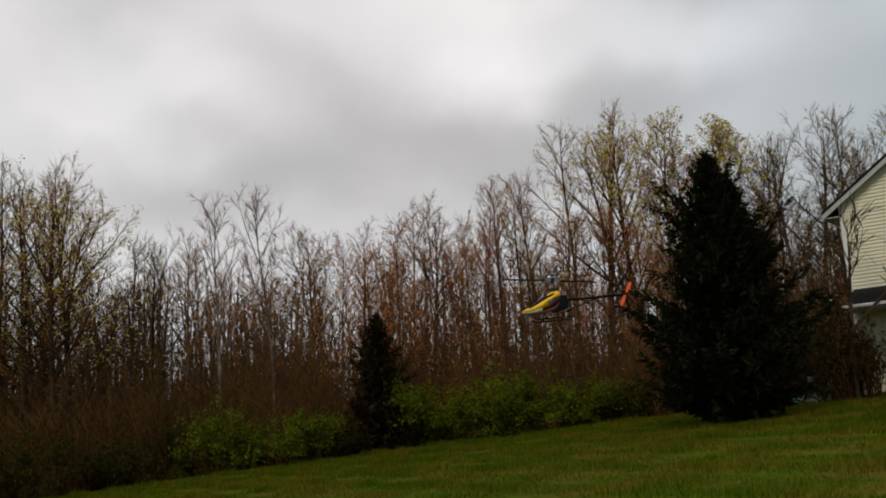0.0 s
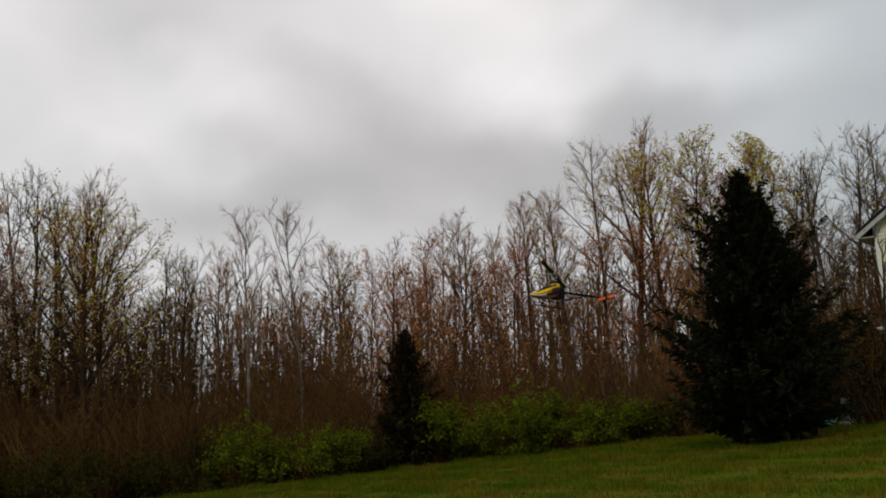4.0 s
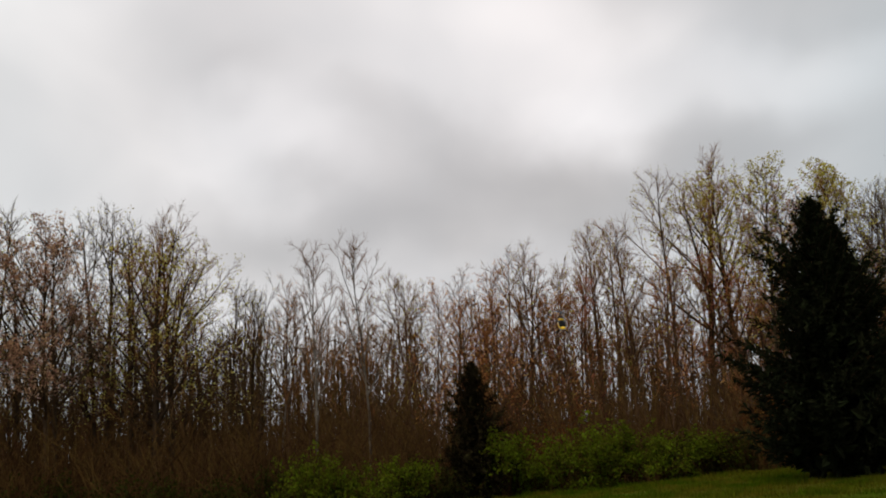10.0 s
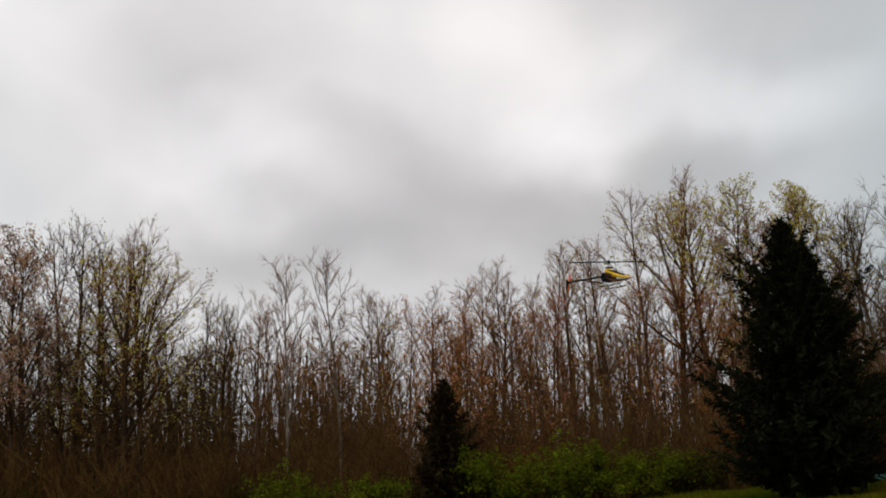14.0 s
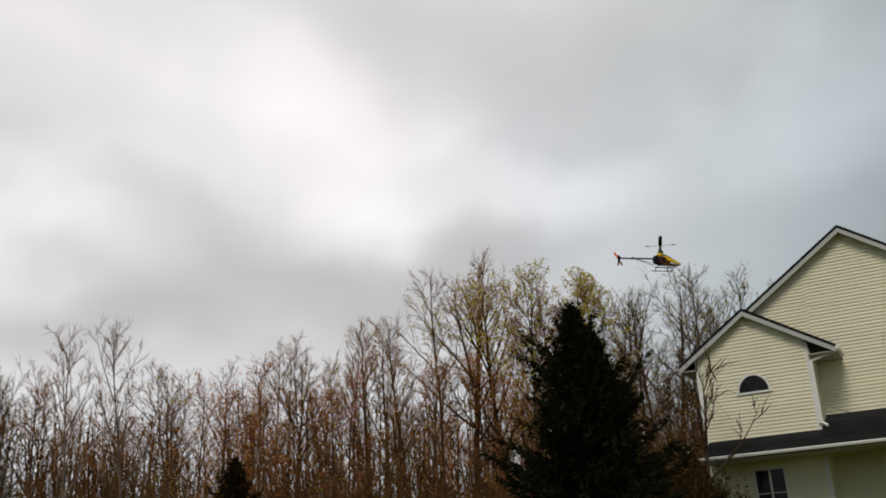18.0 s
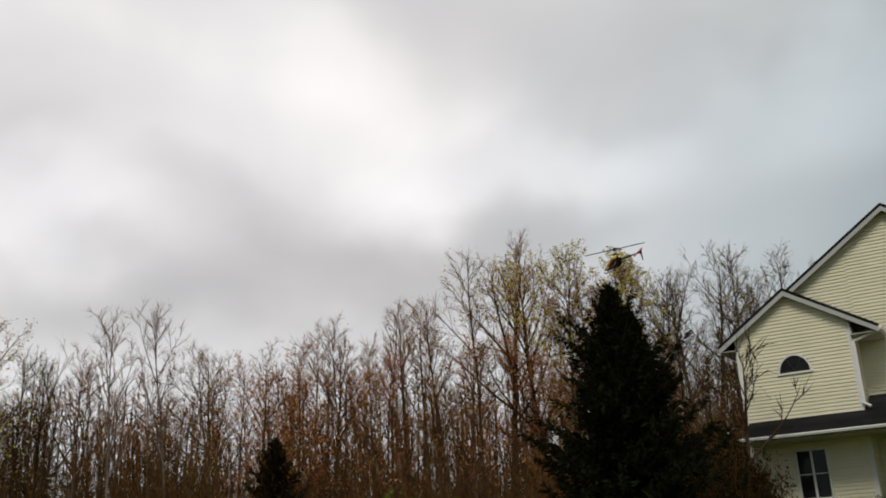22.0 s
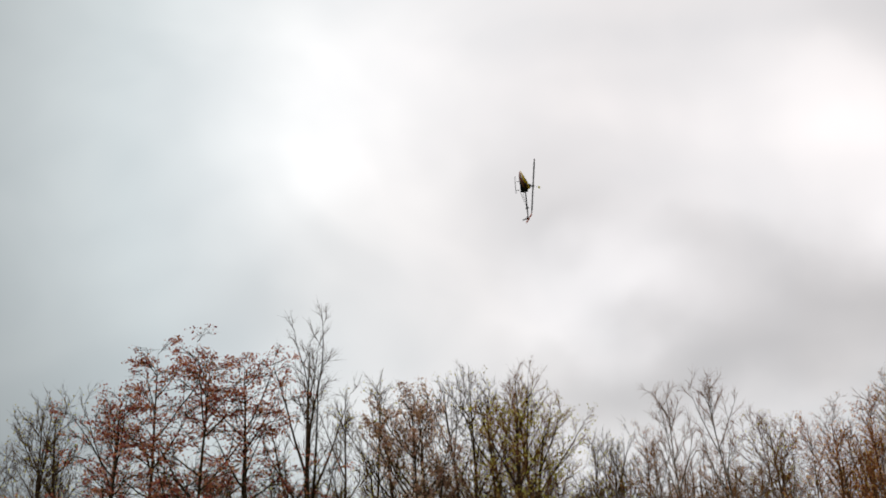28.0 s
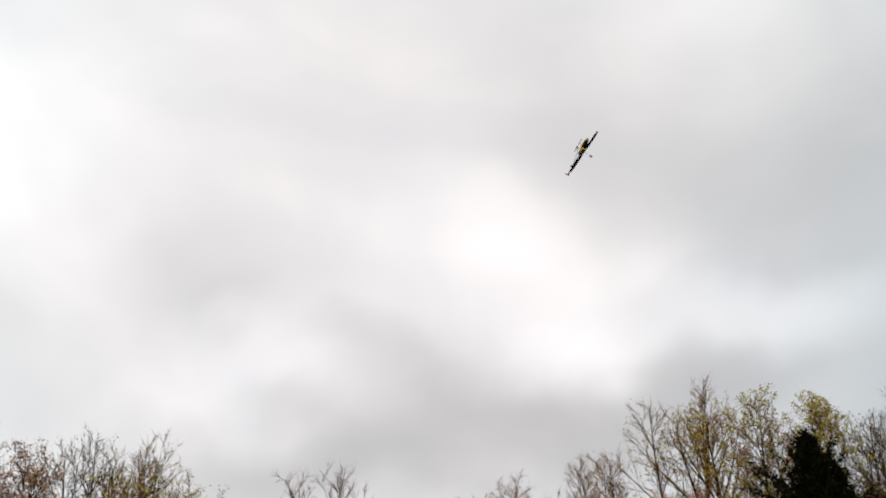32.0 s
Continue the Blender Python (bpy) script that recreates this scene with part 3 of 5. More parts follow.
# ---- trees ----
def tube(net, pts, radii, sides, tip=True):
    """Adds a tapering limb along pts."""
    pts = np.asarray(pts, float)
    n = len(pts)
    d = np.empty_like(pts)
    d[1:-1] = pts[2:] - pts[:-2]
    d[0], d[-1] = pts[1] - pts[0], pts[-1] - pts[-2]
    d /= np.linalg.norm(d, axis=1, keepdims=True) + 1e-9
    a = np.stack((np.zeros(n), d[:, 2], -d[:, 1]), 1) if abs(d[0, 0]) < 0.8 else np.stack((-d[:, 2], np.zeros(n), d[:, 0]), 1)
    a /= np.linalg.norm(a, axis=1, keepdims=True) + 1e-9
    b = np.cross(d, a)
    ring = np.arange(sides) * (2 * math.pi / sides)
    r = np.asarray(radii, float)[:n, None, None]
    v = pts[:, None] + r * (np.cos(ring)[None, :, None] * a[:, None] + np.sin(ring)[None, :, None] * b[:, None])
    v = v.reshape(-1, 3)
    k = np.arange(sides)
    k2 = (k + 1) % sides
    rows = n - 2 if tip else n - 1
    base = (np.arange(rows) * sides)[:, None]
    four = np.stack((base + k, base + k2, base + sides + k2, base + sides + k), 2).reshape(-1, 4)
    three = None
    if tip:
        v = np.concatenate((v[:(n - 1) * sides], pts[-1:]))
        p = (n - 2) * sides
        three = np.stack((p + k, p + k2, np.full(sides, (n - 1) * sides)), 1)
    net.add(v, three, four)


def spikes(net, p, q, r):
    """Many straight three-sided twigs from p to q at once."""
    p, q = np.asarray(p, float), np.asarray(q, float)
    d = q - p
    d /= np.linalg.norm(d, axis=1, keepdims=True) + 1e-9
    a = np.cross(d, np.array((0.31, 0.87, 0.38)))
    a /= np.linalg.norm(a, axis=1, keepdims=True) + 1e-9
    b = np.cross(d, a)
    r = np.broadcast_to(np.asarray(r, float), (len(p),))[:, None]
    v = np.stack((p + a * r, p - a * r * 0.5 + b * r * 0.87, p - a * r * 0.5 - b * r * 0.87, q), 1).reshape(-1, 3)
    i = (np.arange(len(p)) * 4)[:, None, None]
    net.add(v, (i + np.array(((0, 1, 3), (1, 2, 3), (2, 0, 3)))).reshape(-1, 3))


def flakes(net, rng, p, size):
    """Many small leaves at the points p, turned every way."""
    p = np.asarray(p, float).reshape(-1, 3)
    n = len(p)
    if not n:
        return
    a = rng.normal(0, 1, (n, 3))
    a /= np.linalg.norm(a, axis=1, keepdims=True)
    b = np.cross(a, rng.normal(0, 1, (n, 3)))
    b /= np.linalg.norm(b, axis=1, keepdims=True) + 1e-9
    s = size * rng.uniform(0.6, 1.4, (n, 1))
    v = np.stack((p, p + a * s * 0.5 + b * s * 0.34, p + a * s, p + a * s * 0.5 - b * s * 0.34), 1).reshape(-1, 3)
    net.add(v, None, (np.arange(n) * 4)[:, None] + np.arange(4))


def bent(rng, start, direction, length, steps, wander, rise):
    """A wandering line of points that turns upward."""
    pts = [np.array(start, float)]
    d = np.array(direction, float)
    d /= np.linalg.norm(d)
    for _ in range(steps):
        d = d + rng.normal(0, wander, 3) + np.array((0, 0, rise))
        d /= np.linalg.norm(d)
        pts.append(pts[-1] + d * length / steps)
    return pts


def along(pts, f):
    k = f * (len(pts) - 1)
    i = min(int(k), len(pts) - 2)
    return pts[i] + (pts[i + 1] - pts[i]) * (k - i)


def shoots(rng, base, way, count, spread, up):
    """Directions that part from way by about spread, for each of base's rows count times."""
    k = np.repeat(np.arange(len(base)), count)
    e = way[k] + rng.normal(0, spread, (len(k), 3)) + np.array((0, 0, up))
    return k, e / np.linalg.norm(e, axis=1, keepdims=True)


def grow(rng, boughs, crown, foliage, line, r, twigs, nb, reach, leaves, leaf_size, fine, bare_above=99.0, flat=1.0):
    """Branches, side shoots and twigs along one limb."""
    whole = sum(float(np.linalg.norm(line[i + 1] - line[i])) for i in range(len(line) - 1))
    turn = rng.uniform(0, 6.28)
    level = np.array((1, 1, flat))
    for j in range(nb):
        g = 0.14 + 0.86 * (j + rng.uniform(0, 0.9)) / nb
        q = along(line, g)
        i = min(int(g * (len(line) - 1)), len(line) - 2)
        d = line[i + 1] - line[i]
        d = d / np.linalg.norm(d)
        a = np.cross(d, (0.31, 0.87, 0.38))
        a /= np.linalg.norm(a)
        turn += 2.4 + rng.uniform(-0.5, 0.5)
        side = a * math.cos(turn) + np.cross(d, a) * math.sin(turn)
        length = max(0.4, whole * (0.46 * (1 - g) + 0.12) * rng.uniform(0.6, 1.25) * reach)
        br = bent(rng, q, (d + side * rng.uniform(0.55, 1.0)) * level, length, 3, 0.05, 0.07 * flat)
        tube(boughs, br, [max(0.012, r * (1 - g) * 0.6), max(0.010, r * (1 - g) * 0.4), 0.008, 0.003], 3)
        pts = np.array(br)
        n = 4 + int(min(3, length * 2))
        h = (0.2 + 0.8 * (np.arange(n) + rng.uniform(0, 1, n)) / n) * 3
        i = np.minimum(h.astype(int), 2)
        v = pts[i] + (pts[i + 1] - pts[i]) * (h - i)[:, None]
        k, e = shoots(rng, v, np.broadcast_to((pts[-1] - pts[0]) / length, (n, 3)), 1, 0.4, 0.16 * flat)
        e = e * level
        w = v + e * (0.22 + length * 0.27 * rng.uniform(0.6, 1.3, (n, 1)))
        spikes(crown, v, w, fine * 1.35)
        k, e2 = shoots(rng, v, e, twigs, 0.42, 0.14 * flat)
        v2 = v[k] + (w - v)[k] * rng.uniform(0.15, 0.95, (n * twigs, 1))
        w2 = v2 + e2 * level * rng.uniform(0.16, 0.5, (n * twigs, 1))
        spikes(crown, v2, w2, fine)
        if leaves:
            for c in range(n):
                m = rng.poisson(leaves * rng.choice((0.0, 0.3, 1.0, 2.7)))
                if m and w[c, 2] < bare_above:
                    at = w2[rng.integers(c * twigs, (c + 1) * twigs, m)] if m > 2 else w[c] + np.zeros((m, 3))
                    flakes(foliage, rng, at + rng.normal(0, 0.06, (m, 3)) * np.array((2 - flat, 2 - flat, flat)), leaf_size)


def broadleaf(name, seed, height, radius=0.12, first=0.3, limbs=10, fan=38.0, twigs=4, stems=1, leaves=0.0,
              leaf_size=0.09, leaf_mat=None, bark=None, twig_mat=None, tags=(), fine=0.0068, nb=8, reach=1.0, bare_top=9.0, flat=1.0,
              spread=0.2, rise=0.055):
    """A spring tree: a straight stem, limbs that leave it at an angle and turn upward, branches, shoots and twigs. height metres tall, at
    the origin; fan: the lowest limbs' angle from upright; spread: the crown's radius in heights; rise: how fast limbs turn up."""
    rng = np.random.default_rng(seed)
    wood, boughs, crown, foliage = Net(), Net(), Net(), Net()
    for s in range(stems):
        a = rng.uniform(0, 2 * math.pi) + s * 2.1
        off = 0.0 if stems == 1 else rng.uniform(0.1, 0.25)
        lean = rng.uniform(0.0, 0.05) if stems == 1 else rng.uniform(0.06, 0.16)
        tall = height * (1.0 if s == 0 else rng.uniform(0.84, 0.97))
        trunk = bent(rng, (off * math.cos(a), off * math.sin(a), -0.15), (lean * math.cos(a), lean * math.sin(a), 1), tall * 0.94, 12, 0.024, 0.03)
        r = [radius * (1 - i / 12.3) ** 0.9 * (1.4 if i == 0 else 1) + 0.006 for i in range(13)]
        tube(wood, trunk, r, 7)
        grow(rng, boughs, crown, foliage, trunk[8:], radius * 0.36, twigs, nb, reach * 0.75, leaves, leaf_size, fine, bare_top * height, flat)
        for k in range(limbs):
            c = (k + rng.uniform(0, 1)) / limbs
            f = first + (0.93 - first) * c
            p = along(trunk, f)
            az = k * 2.4 + rng.uniform(-0.6, 0.6)
            tilt = radians(fan * (1.15 - 0.45 * c) * rng.uniform(0.75, 1.25))
            length = spread * tall * (1 - 0.9 * c) ** 0.6 * rng.uniform(0.6, 1.15) / math.sin(tilt * 0.8)
            length = max(0.5, min(length, (tall * rng.uniform(0.86, 0.99) - p[2]) / math.cos(tilt * 0.7)))
            limb = bent(rng, p, (math.cos(az) * math.sin(tilt), math.sin(az) * math.sin(tilt), math.cos(tilt)), length, 7, 0.05, rise)
            lr = min(radius * 0.62, max(0.015, radius * (1 - f) * 0.42 + length * 0.006))
            tube(boughs, limb, [lr * (1 - i / 7.4) + 0.004 for i in range(8)], 5)
            grow(rng, boughs, crown, foliage, limb, lr, twigs, max(4, int(nb * min(1.2, 0.35 + length / height * 2.2))), reach, leaves, leaf_size, fine, bare_top * height, flat)
    full = float(np.percentile(np.concatenate(crown.points)[:, 2], 99.6))
    tree = empty(name, Matrix.Identity(4), *tags)
    for nm, net, mt in (("trunk", wood, bark or BARK), ("limb_frame", boughs, bark or BARK), ("crown", crown, twig_mat or TWIG), ("foliage", foliage, leaf_mat)):
        if net.count:
            child(nm, net.mesh(nm, mt, height / full), tree)
    return tree


def sprays(net, rng, p, d, length, width):
    """Needle sprays: two crossed narrow blades each."""
    n = len(p)
    d = d / (np.linalg.norm(d, axis=1, keepdims=True) + 1e-9)
    for _ in range(2):
        s = np.cross(d, rng.normal(0, 1, (n, 3)))
        s = s / (np.linalg.norm(s, axis=1, keepdims=True) + 1e-9) * width[:, None]
        m = p + d * length[:, None] * 0.45
        v = np.stack((p, m + s, p + d * length[:, None], m - s), 1).reshape(-1, 3)
        net.add(v, None, (np.arange(n) * 4)[:, None] + np.arange(4))


def conifer(name, seed, height, base, tags, boughs=150, thick=1.0, second=0.0, needle=None):
    """An evergreen with boughs down to the ground; second: where a second leader stands beside the first."""
    rng = np.random.default_rng(seed)
    wood, crown = Net(), Net()
    leaders = [(0.0, 0.0, height, 0.0)] + ([(second, -0.1, height * 0.88, 0.55)] if second else [])
    for lx, ly, h, start in leaders:
        trunk = [np.array((lx * min(1, f * 1.4), ly, h * f)) for f in np.linspace(-0.02, 1, 9)]
        tube(wood, trunk, [0.16 * height / 6 * (1 - i / 8.2) + 0.01 for i in range(9)], 7)
        for k in range(boughs):
            f = 0.03 + 0.96 * (k / boughs) ** 0.9
            if f < start:
                continue
            p = along(trunk, f)
            az = k * 2.399 + rng.uniform(-0.4, 0.4)
            ragged = rng.uniform(0.74 - 0.25 * f, 1.08 + 0.3 * f ** 2) * (1 + (0.35 + 0.5 * f) * noise.noise((math.cos(az) * 1.6, math.sin(az) * 1.6, f * 8 + seed)))
            outline = float(np.interp(1 - f, (0, 0.1, 0.24, 0.35, 0.47, 0.69, 0.85, 1), (0.02, 0.18, 0.43, 0.62, 0.76, 0.95, 1.0, 0.9)))
            reach = base * outline * ragged * (0.6 if start else 1) + 0.03
            d = np.array((math.cos(az), math.sin(az), 0.18 + 0.4 * f + 0.9 * f ** 3))
            limb = bent(rng, p, d, reach, 4, 0.06, 0.05)
            tube(wood, limb, [0.022, 0.018, 0.014, 0.01, 0.004], 3)
            m = int(reach * 9)
            if m:  # dense dark inner growth
                c = np.array(limb[0]) + (np.array(limb[2]) - np.array(limb[0])) * rng.uniform(0.2, 1.25, (m, 1)) + rng.normal(0, 0.06, (m, 3))
                sprays(crown, rng, c, rng.normal(0, 1, (m, 3)), rng.uniform(0.3, 0.5, m) * (1 - 0.6 * f), rng.uniform(0.06, 0.1, m) * (1 - 0.6 * f))
            n = int((6 + reach * 26) * thick)
            g = rng.uniform(0.12, 1.0, n) ** 0.7 * 4
            i = np.minimum(g.astype(int), 3)
            pts = np.array(limb)
            q = pts[i] + (pts[i + 1] - pts[i]) * (g - i)[:, None] + rng.normal(0, 0.03, (n, 3))
            out = np.array((math.cos(az), math.sin(az), 0)) * 0.8 + rng.normal(0, 0.5, (n, 3)) + np.array((0, 0, 0.12))
            size = (0.45 + 0.55 * (1 - f)) * 0.8
            sprays(crown, rng, q, out, rng.uniform(0.16, 0.36, n) * size, rng.uniform(0.02, 0.042, n) * size)
        q = np.array([along(trunk, x) for x in rng.uniform(0.93, 1.0, 40)])
        sprays(crown, rng, q, rng.normal(0, 0.5, (40, 3)) + np.array((0, 0, 1.0)), np.full(40, 0.22), np.full(40, 0.022))
    tree = empty(name, Matrix.Identity(4), *tags)
    child("trunk", wood.mesh("trunk", BARK_DARK), tree)
    child("needle_crown", crown.mesh("needle_crown", needle or NEEDLE), tree)
    return tree


def bush(name, seed, width, height, leaves, tags, leaf_mat=None, size=0.085):
    """A many-stemmed shrub, its leaves gathered at the ends of arching stems."""
    rng = np.random.default_rng(seed)
    wood, foliage = Net(), Net()
    lobes = [(rng.uniform(-0.32, 0.32) * width, rng.uniform(-0.32, 0.32) * width, height * rng.uniform(0.35, 0.68), rng.uniform(0.24, 0.4) * width) for _ in range(7)]
    for k in range(42):
        cx, cy, cz, cr = lobes[k % 7]
        u = rng.normal(0, 1, 3) + np.array((0, 0, 0.6))
        u /= np.linalg.norm(u)
        tip = np.array((cx, cy, cz)) + u * cr * np.array((1, 1, 0.8))
        tip[2] = max(tip[2], 0.15)
        foot = np.array((cx * 0.35 + rng.normal(0, 0.05), cy * 0.35 + rng.normal(0, 0.05), -0.05))
        mid = (foot + tip) / 2 + rng.normal(0, 0.08, 3) + np.array((0, 0, 0.12))
        st = [foot, (foot + mid) / 2, mid, (mid + tip) / 2 + rng.normal(0, 0.04, 3), tip]
        tube(wood, st, [0.016, 0.013, 0.011, 0.008, 0.003], 3)
        for j in range(6):
            br = bent(rng, along(st, rng.uniform(0.45, 1)), u + rng.normal(0, 0.7, 3), rng.uniform(0.18, 0.5), 2, 0.2, 0.0)
            tube(wood, br, [0.007, 0.006, 0.003], 3)
            p = np.array([along(br, x) for x in np.minimum(rng.uniform(0.2, 1.2, leaves), 1)]) + rng.normal(0, 0.07, (leaves, 3))
            flakes(foliage, rng, p[p[:, 2] > 0.05], size)
    ob = empty(name, Matrix.Identity(4), *tags)
    child("woody_frame", wood.mesh("woody_frame", BRUSH), ob)
    if foliage.count:
        child("foliage", foliage.mesh("foliage", leaf_mat or LEAF_BUSH), ob)
    return ob


def place(ob, azimuth, distance, top=None, native=1.0, turn=0.0, wide=None, slim=1.0):
    """Stands a copy of ob on the ground; top is the elevation of its tip as seen from the camera, in degrees."""
    x, y = polar(azimuth, distance)
    z = float(ground_z(x, y))
    s = 1.0 if top is None else (EYE[2] + distance * math.tan(radians(top)) - z) / native
    k = s * slim if wide is None else wide
    return copy_thing(ob, Matrix.Translation((x, y, z - 0.05)) @ pose(0, 0, 0, 0, 0, turn) @ Matrix.Diagonal((k, k, s, 1)))


def discard(ob):
    for o in list(ob.children_recursive) + [ob]:
        bpy.data.objects.remove(o)


def build_woods():
    rng = random.Random(11)
    wood = ("tree", "trees of the wood")
    bare = [broadleaf("bare_tree", 20 + i, 12, 0.085 + 0.012 * i, 0.27 + 0.07 * i, 11, 36 + 4.0 * i, 3, spread=0.145 + 0.018 * i,
                      tags=("tall bare deciduous tree with grey-brown bark, at the wood's edge", *wood),
                      leaves=1.6 if i % 2 else 1.2, leaf_size=0.058, leaf_mat=LEAF_RUST if i % 2 else LEAF_LIME) for i in range(5)]
    multi = [broadleaf("bare_tree", 40 + i, 12, 0.075, 0.25, 7, 34, 4, stems=2, spread=0.15, tags=("bare tree with two grey stems and fine twigs", *wood),
                       leaves=1.1, leaf_size=0.08, leaf_mat=LEAF_LIME) for i in range(3)]
    dark = [broadleaf("bare_tree", 100 + i, 12, 0.09 + 0.02 * i, 0.26 + 0.05 * i, 11, 38 + 5.0 * i, 3, spread=0.15 + 0.03 * i, bark=BARK_DARK, twig_mat=TWIG_DARK,
                      tags=("tall bare deciduous tree with dark bark, at the wood's edge", *wood), leaves=0.8, leaf_size=0.08, leaf_mat=LEAF_LIME) for i in range(4)]
    pale = [broadleaf("birch_tree", 50 + i, 12, 0.065, 0.4, 13, 34, 3, spread=0.12, nb=6, reach=0.9, bark=BARK_PALE,
                      tags=("slender bare tree with pale whitish trunk", *wood)) for i in range(2)]
    lime = [broadleaf("budding_tree", 60 + i, 14, 0.19, 0.3, 19, 46, 4, nb=9, spread=0.25, rise=0.075, leaves=4.2, leaf_size=0.085, leaf_mat=LEAF_LIME, bark=BARK_DARK, bare_top=0.9,
                      tags=("tall fan-shaped tree with sparse young yellow-green leaves", *wood)) for i in range(2)]
    tuft = [broadleaf("budding_tree", 64 + i, 14, 0.12, 0.45, 13, 38, 4, spread=0.13, leaves=10.0, leaf_size=0.09, leaf_mat=LEAF_LIME, bark=BARK_DARK,
                      tags=("tall slim tree tufted with yellow-green leaves", *wood)) for i in range(2)]
    red = [broadleaf("red_maple", 70 + i, 13, 0.11, 0.2, 19, 62, 4, nb=8, spread=0.27, rise=0.06, flat=0.55, leaves=9.0, leaf_size=0.09, leaf_mat=LEAF_RED, twig_mat=TWIG_DARK, bark=BARK_DARK,
                     tags=("maple tree with dark red spring buds", *wood)) for i in range(2)]
    rust = [broadleaf("budding_tree", 80 + i, 10, 0.06, 0.16, 11, 36, 3, spread=0.16, leaves=3.8, leaf_size=0.072, leaf_mat=LEAF_RUST, twig_mat=TWIG_RED,
                      tags=("slim young tree with rusty orange buds", *wood)) for i in range(3)]
    pink = [broadleaf("budding_tree", 90, 13, 0.12, 0.34, 15, 46, 3, nb=9, spread=0.2, rise=0.07, leaves=11.0, leaf_size=0.08, leaf_mat=LEAF_PINK, bark=BARK_DARK, twig_mat=TWIG_DARK,
                      tags=("tree with pale pinkish spring buds", *wood))]
    ruddy = [broadleaf("budding_tree", 110 + i, 12, 0.085, 0.2, 12, 38, 4, spread=0.15, leaves=4.5, leaf_size=0.075, leaf_mat=LEAF_RED, twig_mat=TWIG_RED,
                       tags=("slender tree hazed with dull red buds", *wood)) for i in range(2)]
    airy = [broadleaf("bare_tree", 98, 12, 0.10, 0.28, 7, 30, 3, stems=2, nb=7, reach=0.5, spread=0.17, rise=0.09, bark=BARK_DARK, twig_mat=TWIG_DARK,
                      tags=("tall airy bare tree with long upright limbs", *wood))]
    native = {id(b): h for group, h in ((bare, 12), (multi, 12), (pale, 12), (lime, 14), (tuft, 14), (red, 13), (rust, 10), (pink, 13), (airy, 12), (dark, 12), (ruddy, 12)) for b in group}
    sets = {"b": bare, "m": multi, "w": pale, "g": lime, "G": tuft, "r": rust, "R": red, "p": pink, "t": airy, "B": dark, "q": ruddy}
    # the trees whose tips make the skyline: azimuth, elevation of the tip, kind
    skyline = "24.2 16.5 b, 22.6 16.1 m, 20.9 16.0 g, 22.2 15.7 g, 18.0 12.2 m, 16.6 12.7 b, 14.7 12.5 b, 13.1 15.1 w, 10.1 15.2 w, 7.9 12.7 b," \
              "6.1 12.0 r, 4.7 12.9 b, 3.0 13.0 r, 1.1 13.9 b, -0.4 14.0 m, -2.4 14.6 b, -4.4 14.9 b, -6.0 14.6 m, -9.3 18.4 g, -11.2 17.2 g, -7.7 17.4 b," \
              "-12.7 17.4 G, -14.4 15.6 p, -16.3 17.1 G, -17.2 16.6 G, -19.4 16.4 b, -18.6 15.4 b, -20.9 16.7 b, -22.6 16.2 b, -24.2 15.5 m, -25.6 15.9 b, -28 15 b, -31 14.5 m," \
              "4.8 11.3 r, -0.2 11.3 r, -1.5 11.2 r, 2.4 11.2 r, 25.0 16.4 b, 27.3 15.3 p, 29.0 14.4 m, 30.4 16.0 b, 32.4 15.4 b, 34.2 20.3 t," \
              "42.9 17.5 R, 40.2 17.9 R, 44.6 15.0 R, 37.8 17.8 R, 46.7 15.0 b, 48.2 14.6 m, 50.2 13.2 b, 53 13.5 b, 56 14 m, 60 13 b, -35 14 b, -39 13 b, -5.2 14.9 b, -3.4 14.6 m, 45.4 15.2 m, -17.9 14.6 B, -19.9 15.0 B, -22.0 14.8 B, -23.4 14.4 B, -21.4 12.0 B, -18.3 12.2 q, -20.4 11.0 B, -22.9 11.5 q, -19.2 9.5 B, -13.4 12.6 q, -15.6 11.0 q, 49.2 14.6 b, 23.4 16.0 B, 26.8 15.0 p, -12.0 14.4 q, -9.9 12.8 q, -14.9 15.2 q, -16.6 14.0 q, -1.8 12.2 q, -11.2 11.5 r, -7.0 12.5 r, 6.9 12.6 m, 2.0 13.4 b"
    for i, item in enumerate(skyline.split(",")):
        az, el, kind = item.split()
        az, el = float(az), float(el)
        if kind in "bm" and (az > 15 or az < -18):
            kind = "B"
        pool = sets[kind]
        ob = pool[i % len(pool)]
        d = {"g": 39.0, "G": 39.0, "R": 36.0, "r": 38.0, "p": 38.5, "w": edge_distance(az) + 2.0}.get(kind, 41.0) + rng.uniform(-1.5, 2.5)
        place(ob, az, d, el + (-0.35 if kind == "w" else -0.2 if kind == "g" and az > 0 else 0.1), native[id(ob)], rng.uniform(0, 360))
    # the rest of the wood behind and between them
    for i in range(112):
        az = -40 + 100 * (i + rng.random()) / 112
        ob = rng.choice(dark if az > 16 or az < -20 else bare + multi + (rust + rust if -8 < az < 8 else rust[:1] + pale[:1] + bare))
        place(ob, az, rng.uniform(40, 56), rng.uniform(8.5, 12.2), native[id(ob)], rng.uniform(0, 360))
    for i in range(28):
        place(dark[i % 4], 16.5 + 27 * (i + rng.random()) / 28, rng.uniform(39, 50), rng.uniform(9.5, 13.2), 12, rng.uniform(0, 360))
    for group in sets.values():
        for ob in group:
            discard(ob)


build_woods()


